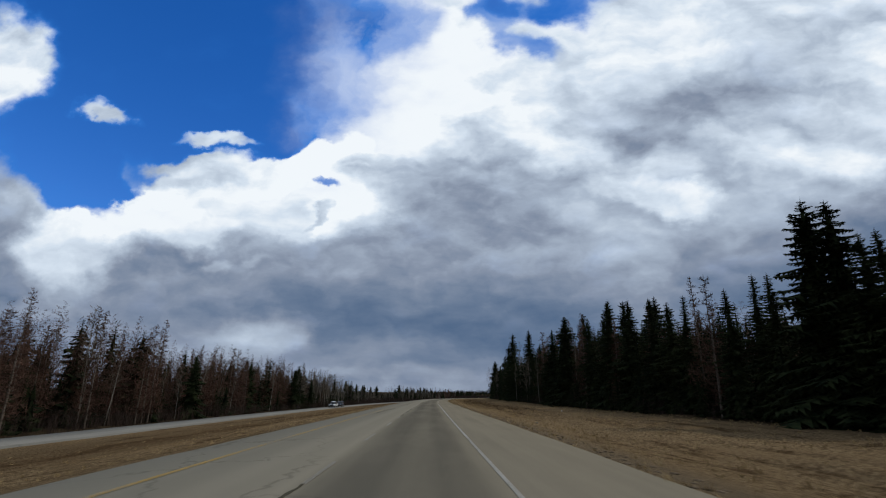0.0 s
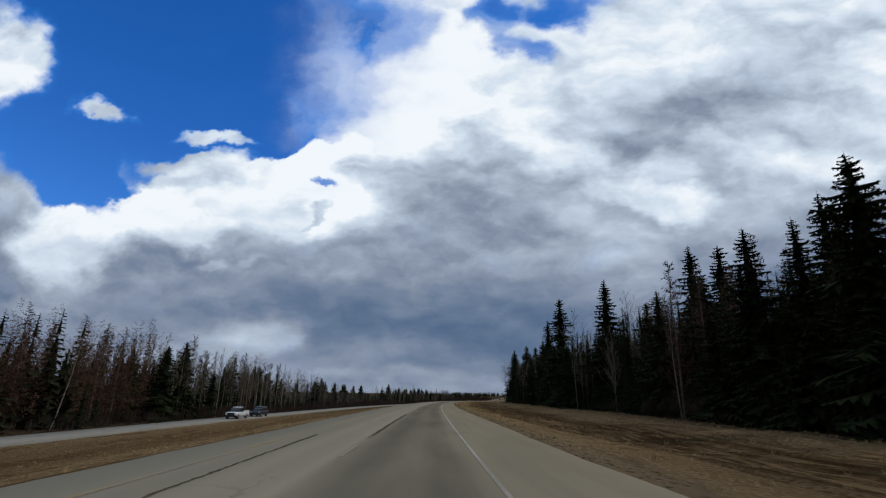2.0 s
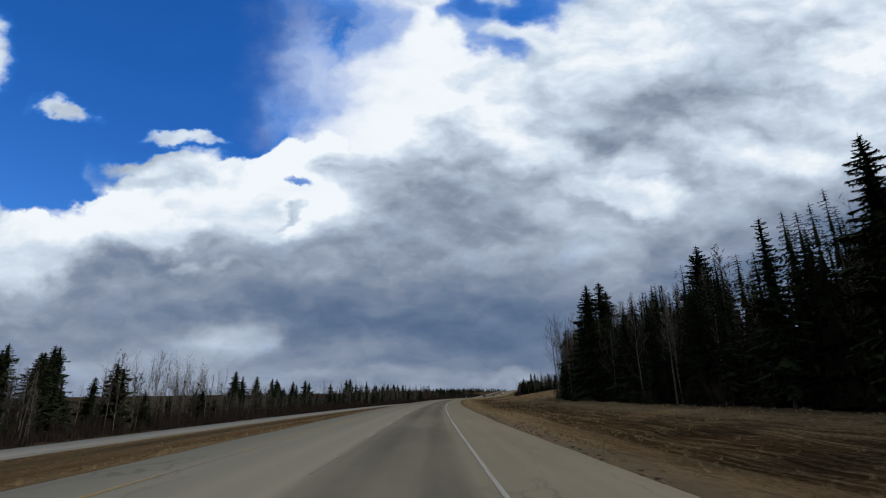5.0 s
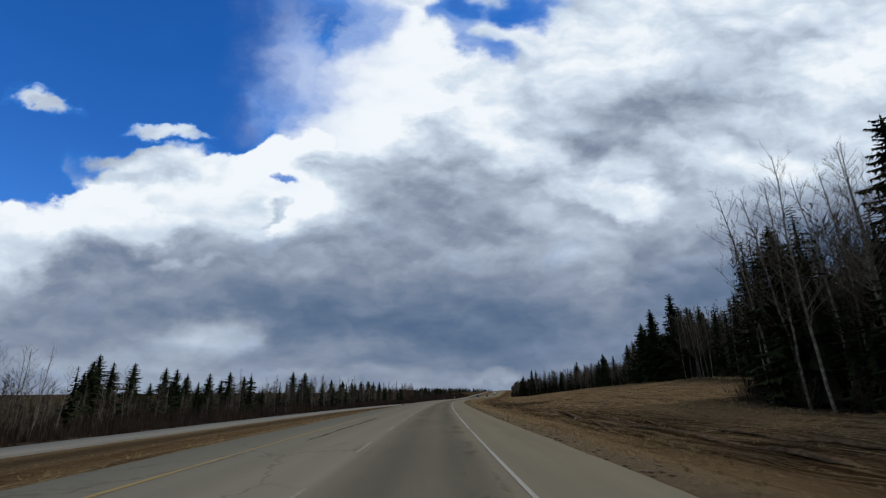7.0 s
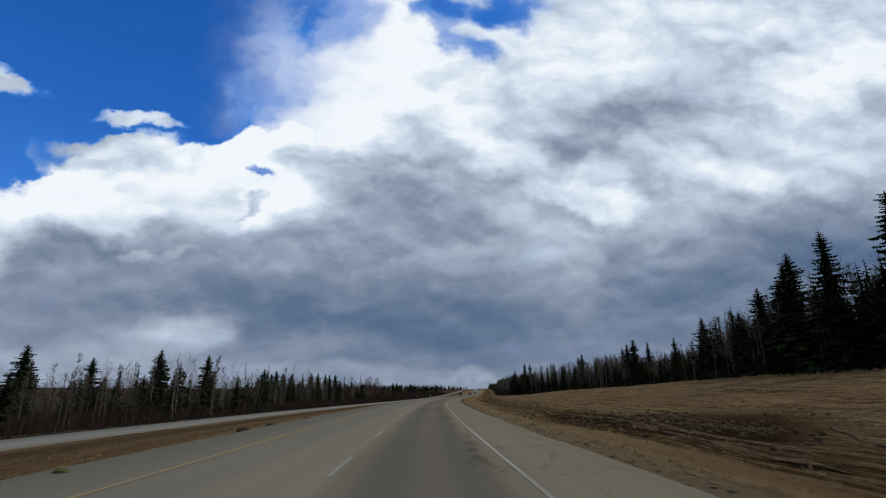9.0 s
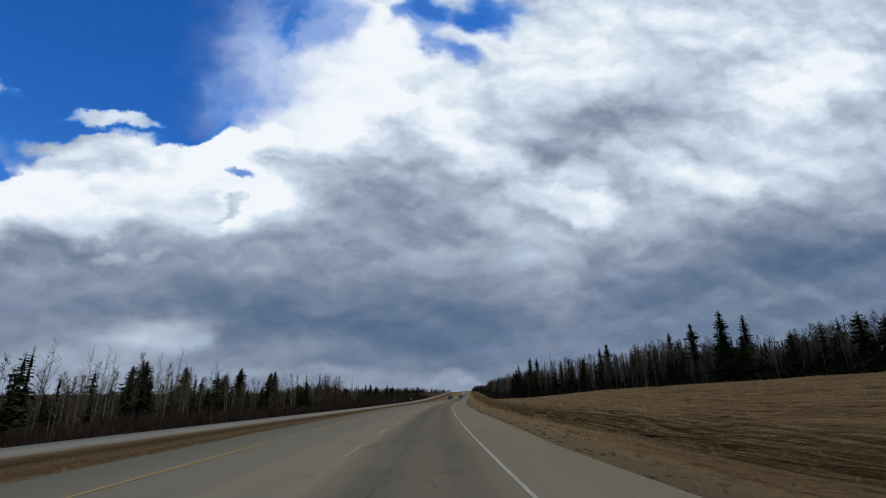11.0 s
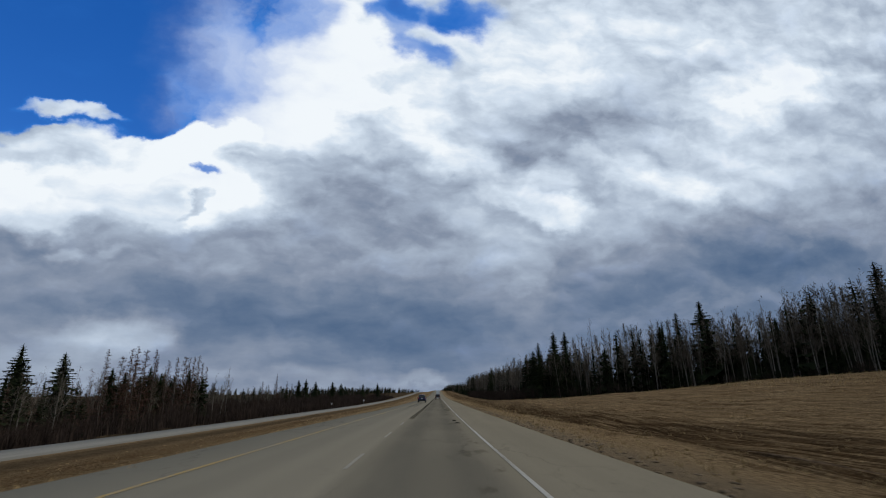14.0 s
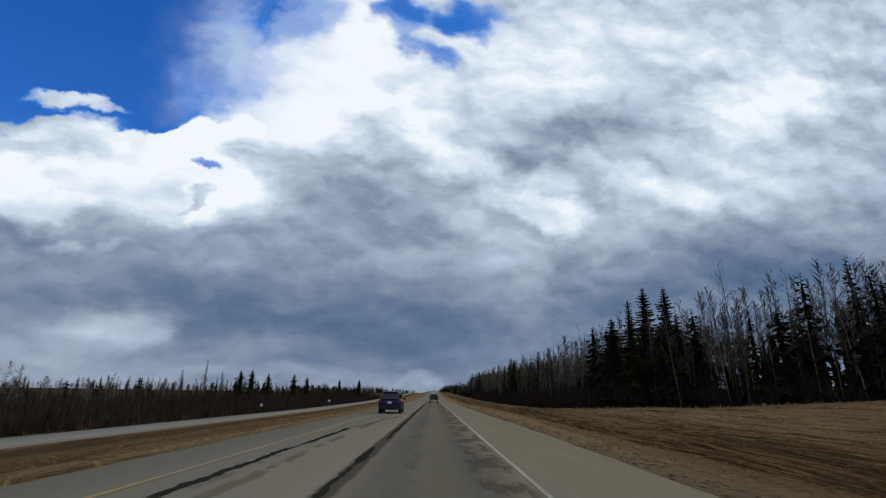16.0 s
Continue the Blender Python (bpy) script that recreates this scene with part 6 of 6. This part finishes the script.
def pothole(s, u, long, wide, seed):
    """A shallow broken hole with a dark floor and a crumbled rim."""
    rng = np.random.default_rng(seed)
    n = 22
    a = np.linspace(0, 2 * np.pi, n, endpoint=False)
    r = 1 + 0.16 * rng.normal(size=n)
    rows = [(1.12, 0.004), (1.0, 0.012), (0.82, 0.006), (0.4, 0.005)]
    v, f = [], []
    for k, z in rows:
        x, y = at(s + np.sin(a) * long * r * k, u + np.cos(a) * wide * r * k)
        v.append(np.stack([x, y, road_z(s + np.sin(a) * long * r * k) + z], -1))
    x, y = at(s, u)
    v.append(np.array([[float(x), float(y), float(road_z(s)) + 0.005]]))
    for k in range(3):
        for i in range(n):
            j = (i + 1) % n
            f += [(k * n + i, k * n + j, (k + 1) * n + j), (k * n + i, (k + 1) * n + j, (k + 1) * n + i)]
    for i in range(n):
        f.append((3 * n + i, 3 * n + (i + 1) % n, 4 * n))
    tagged(new("pothole", big_mesh("pothole", np.concatenate(v), np.array(f), TAR)), "dark pothole broken into the asphalt", "pothole", "potholes")


pothole(571.9, -0.5, 0.75, 0.11, 1)
pothole(569.2, -0.42, 0.45, 0.12, 2)


# ---- dry grass, clods ----
def tuft(seed, blades=7, tall=0.32):
    rng = random.Random(seed)
    p = Pile()
    for _ in range(blades):
        a, r = rng.uniform(0, 6.28), rng.uniform(0, 0.16)
        b = Vector((math.cos(a) * r, math.sin(a) * r, -0.03))
        d = Vector((rng.uniform(-0.5, 0.5), rng.uniform(-0.5, 0.5), 1)).normalized() * (tall * rng.uniform(0.4, 1.1))
        side = Vector((math.sin(a * 3), math.cos(a * 3), 0)) * 0.022
        p.tri(b - side, b + side, b + d)
    return template(p)


TUFTS = [tuft(k) for k in range(6)]
tuft_at = []


def grass(s0, s1, u0, u1, count, low, high, to_edge=False):
    for _ in range(count):
        s, q = rng.uniform(s0, s1), rng.random()
        u = u0 + (u1 - u0) * q
        if to_edge:
            e = float(edge_right(s))
            u = e - (e - 5.0) * rng.random() ** 1.6
        x, y = at(s, u)
        tuft_at.append((float(x), float(y), float(ground_height(np.array(s), np.array(u))), rng.uniform(low, high), rng.uniform(0, 6.28), rng.integers(0, 60)))


grass(-10, 720, 3.6, 9, 3000, 0.25, 0.6)
grass(-10, 720, 2.9, 4.4, 1500, 0.3, 0.65)
grass(-10, 720, -28, -8.3, 4200, 0.3, 0.8)
grass(-10, 760, 5, 30, 7000, 0.3, 1.0, True)
for _ in range(2600):
    s = rng.uniform(330, 720)
    u = float(edge_right(s)) - abs(rng.normal(0, 3.0)) + 1.0
    x, y = at(s, u)
    tuft_at.append((float(x), float(y), float(ground_height(np.array(s), np.array(u))), rng.uniform(0.7, 2.2), rng.uniform(0, 6.28), rng.integers(0, 60)))
grass(540, 650, 43, 57, 900, 0.6, 1.5)
scatter("dry_grass", TUFTS, tuft_at, STRAW, "tufts of dead straw-coloured grass on the verges", "grass")

CLODS = []
for k in range(4):
    bm = bmesh.new()
    bmesh.ops.create_icosphere(bm, subdivisions=1, radius=0.16)
    r = random.Random(400 + k)
    for v in bm.verts:
        v.co *= r.uniform(0.65, 1.25)
        v.co.z *= 0.7
    bm.verts.index_update()
    CLODS.append((np.array([v.co[:] for v in bm.verts], np.float32), np.array([[v.index for v in f.verts] for f in bm.faces], np.int32)))
    bm.free()
SOIL = make_plain("dark turned soil", (0.028, 0.019, 0.011), (0.085, 0.058, 0.034), 4.0, 0.97, "island")
MUD = make_plain("brown rutted mud", (0.034, 0.022, 0.013), (0.105, 0.07, 0.042), 3.0, 0.97, "island")
clod_at = []
for k in range(900):
    q = rng.random()
    s, u = (392 - 19 * q + rng.normal(0, 1.2), 17.6 - 2.2 * q + rng.normal(0, 0.7)) if k < 420 else (rng.normal(385, 8), rng.normal(13, 3.0))
    x, y = at(s, u)
    clod_at.append((float(x), float(y), float(ground_height(np.array(s), np.array(u))) - 0.03, rng.uniform(0.4, 1.9), rng.uniform(0, 6.28), rng.integers(0, 60)))
scatter("soil_clods", CLODS, clod_at, SOIL, "clods of dark turned soil on the verge", "soil")
GRAVEL = make_plain("brown verge gravel", (0.055, 0.040, 0.026), (0.17, 0.128, 0.086), 4.0, 0.97, "island")
clod_at.clear()
for _ in range(2600):
    s = rng.uniform(0, 700)
    u = float(pave_right(s)) + 0.15 + abs(rng.normal(0, 0.6))
    x, y = at(s, u)
    clod_at.append((float(x), float(y), float(ground_height(np.array(s), np.array(u))), rng.uniform(0.08, 0.28), rng.uniform(0, 6.28), rng.integers(0, 60)))
scatter("verge_gravel", CLODS, clod_at, GRAVEL, "brown gravel and crumbled asphalt along the edge of the pavement", "gravel")


# ---- ruts that wheels have torn into the verge ----
def rut(points, wide, seed):
    """A dark groove with raised crumbling rims, through the given places along and off the road."""
    r = np.random.default_rng(seed)
    pts = np.array(points, float)
    way = np.concatenate([[0], np.cumsum(np.hypot(*np.diff(pts, axis=0).T))])
    n = max(12, int(way[-1] / 0.5))
    t = np.linspace(0, way[-1], n)
    k = np.hanning(max(5, min(13, n // 3)) + 2)[1:-1]
    ease = lambda v: np.convolve(np.pad(v, len(k) // 2, mode="reflect", reflect_type="odd"), k / k.sum(), "valid")[:n]
    ss, uu = ease(np.interp(t, way, pts[:, 0])), ease(np.interp(t, way, pts[:, 1]))
    ds, du = np.gradient(ss), np.gradient(uu)
    size = np.hypot(ds, du) + 1e-6
    ends = np.clip(np.minimum(np.arange(n), np.arange(n)[::-1]) / 4.0, 0.1, 1)
    across = (-0.8, -0.5, -0.2, 0.2, 0.5, 0.8)
    lift = [z * min(1.0, wide / 0.3) for z in (0.0, 0.11, 0.04, 0.04, 0.09, 0.0)]
    v = []
    for a, z in zip(across, lift):
        a = a * wide * ends * (1 + r.normal(0, 0.22, n))
        x, y = at(ss + a * du / size, uu - a * ds / size)
        v.append(np.stack([x, y, ground_height(ss, uu) + 0.02 + z * (0.6 + 0.8 * r.random(n)) * ends], -1))
    i = (np.arange(5)[:, None] * n + np.arange(n - 1)[None, :]).ravel()
    me = big_mesh("wheel_rut", np.concatenate(v), np.stack([i, i + 1, i + n + 1, i + n], -1), MUD)
    tagged(new("wheel_rut", me), "dark muddy wheel rut torn into the grass verge", "wheel rut", "wheel ruts")


for k, (points, wide) in enumerate((
    (((302.6, 9.6), (308, 10.6), (315, 11.2), (323, 11.5), (333, 11.7), (345, 12.6), (358, 12.3)), 0.22),
    (((300, 12.2), (306, 12.0), (313, 12.4), (321, 12.6), (332, 17.6), (338, 20.6), (345, 22.3), (352, 22.2), (350, 18.5), (339, 16.4), (329, 12.6)), 0.22),
    (((309, 13.6), (316, 13.4), (323, 14.2), (333, 19.6), (341, 23.5)), 0.2),
    (((358, 12.0), (372, 12.2), (386, 11.9), (402, 11.0), (420, 10.0)), 0.22),
    (((361, 12.4), (367, 15.0), (374.5, 19.4)), 0.2),
    (((284, 10.4), (290, 11.3), (297, 12.1), (306, 11.6)), 0.3), (((282, 12.8), (290, 13.6), (300, 14.3)), 0.26),
    (((362, 9.8), (372, 10.4), (380, 10.8)), 0.24), (((365, 11.6), (375, 12.3), (384, 13.4)), 0.22),
    (((455, 11.8), (461, 12.5), (468, 12.8), (480, 12.2), (497, 11.1), (520, 10.6), (544, 10.2)), 0.09), (((450, 10.1), (463, 9.5), (475, 9.5), (490, 9.3)), 0.12),
    (((505, 9.0), (516, 9.6), (527, 10.3), (540, 10.4), (560, 9.8)), 0.12), (((508, 11.9), (521, 13.2), (536, 12.6), (552, 12.2)), 0.11))):
    rut(points, wide, 300 + k)


# ---- small litter on the shoulders ----
def clump(kind, label, category, s, u, size, seed, material, group=""):
    """An uneven lump, lying on the ground."""
    bm = bmesh.new()
    bmesh.ops.create_icosphere(bm, subdivisions=2, radius=size)
    r = random.Random(seed)
    for v in bm.verts:
        v.co *= r.uniform(0.6, 1.25)
        v.co.z = max(v.co.z * 0.55, -size * 0.3)
    me = bpy.data.meshes.new(kind)
    bm.to_mesh(me)
    bm.free()
    me.materials.append(material)
    x, y = at(s, u)
    lie = float(road_z(s)) if float(pave_left(s)) < u < float(pave_right(s)) else float(ground_height(np.array(s), np.array(u)))
    ob = tagged(new(kind, me), label, category, group)
    ob.matrix_basis = pose(float(x), float(y), lie + size * 0.12, 0, 0, seed * 40)


STONE = make_plain("pale grey stone", (0.12, 0.105, 0.085), (0.28, 0.25, 0.21), 9.0)
MOSS = make_plain("dull olive scrap", (0.03, 0.032, 0.014), (0.10, 0.095, 0.045), 8.0)
clump("scrap", "crumpled dull olive scrap lying on the paved shoulder", "litter", 357.6, -8.5, 0.13, 1, MOSS)
PAPER = make_plain("dirty white paper", (0.45, 0.44, 0.41), (0.7, 0.69, 0.66), 9.0)
clump("paper_scrap", "crumpled dirty white paper scrap in the dead grass", "litter", 317.3, 11.06, 0.17, 31, PAPER, "paper scraps")
clump("paper_scrap", "crumpled dirty white paper scrap beside turned soil", "litter", 383.8, 14.2, 0.16, 32, PAPER, "paper scraps")
clump("paper_scrap", "crumpled dirty white paper scrap in the dead grass", "litter", 71.7, 17.2, 0.13, 33, PAPER, "paper scraps")
clump("soil_lump", "dark lump of soil at the edge of the median", "soil", 370.0, -9.7, 0.3, 2, SOIL, "soil lumps")
clump("soil_lump", "dark lump of soil at the edge of the median", "soil", 374.5, -9.9, 0.22, 3, SOIL, "soil lumps")
clump("soil_lump", "dark lump of soil at the edge of the median", "soil", 381.0, -9.6, 0.2, 4, SOIL, "soil lumps")
for k, (s, u, size) in enumerate([(149.0, -9.4, 0.16), (152.5, -9.9, 0.11), (147.6, -10.2, 0.12), (36.0, 6.2, 0.12), (196, 11.5, 0.1), (205, 12.0, 0.12), (390, 11.5, 0.17)]):
    clump("stone", "pale grey stone lying in the dead grass", "stone", s, u, size, 10 + k, STONE, "stones in the grass")


# ---- lane dashes ----
def dash_mesh(s0):
    return ribbon("dash", np.array([s0, s0 + 0.95, s0 + 1.9, s0 + 2.8]), float(lane_at(s0)) - 0.045, float(lane_at(s0)) + 0.045, 0.009, PAINT_DASH)


lane_line = tagged(new("lane_line"), "broken white lane line, faded", "road marking", kind="structure")
for k in range(110):
    if 572 < 8.8 + 8.1 * (k - 3) < 770 or 94 < 8.8 + 8.1 * (k - 3) < 118:
        continue
    d = new("dash", dash_mesh(8.8 + 8.1 * (k - 3)))
    d.parent = lane_line
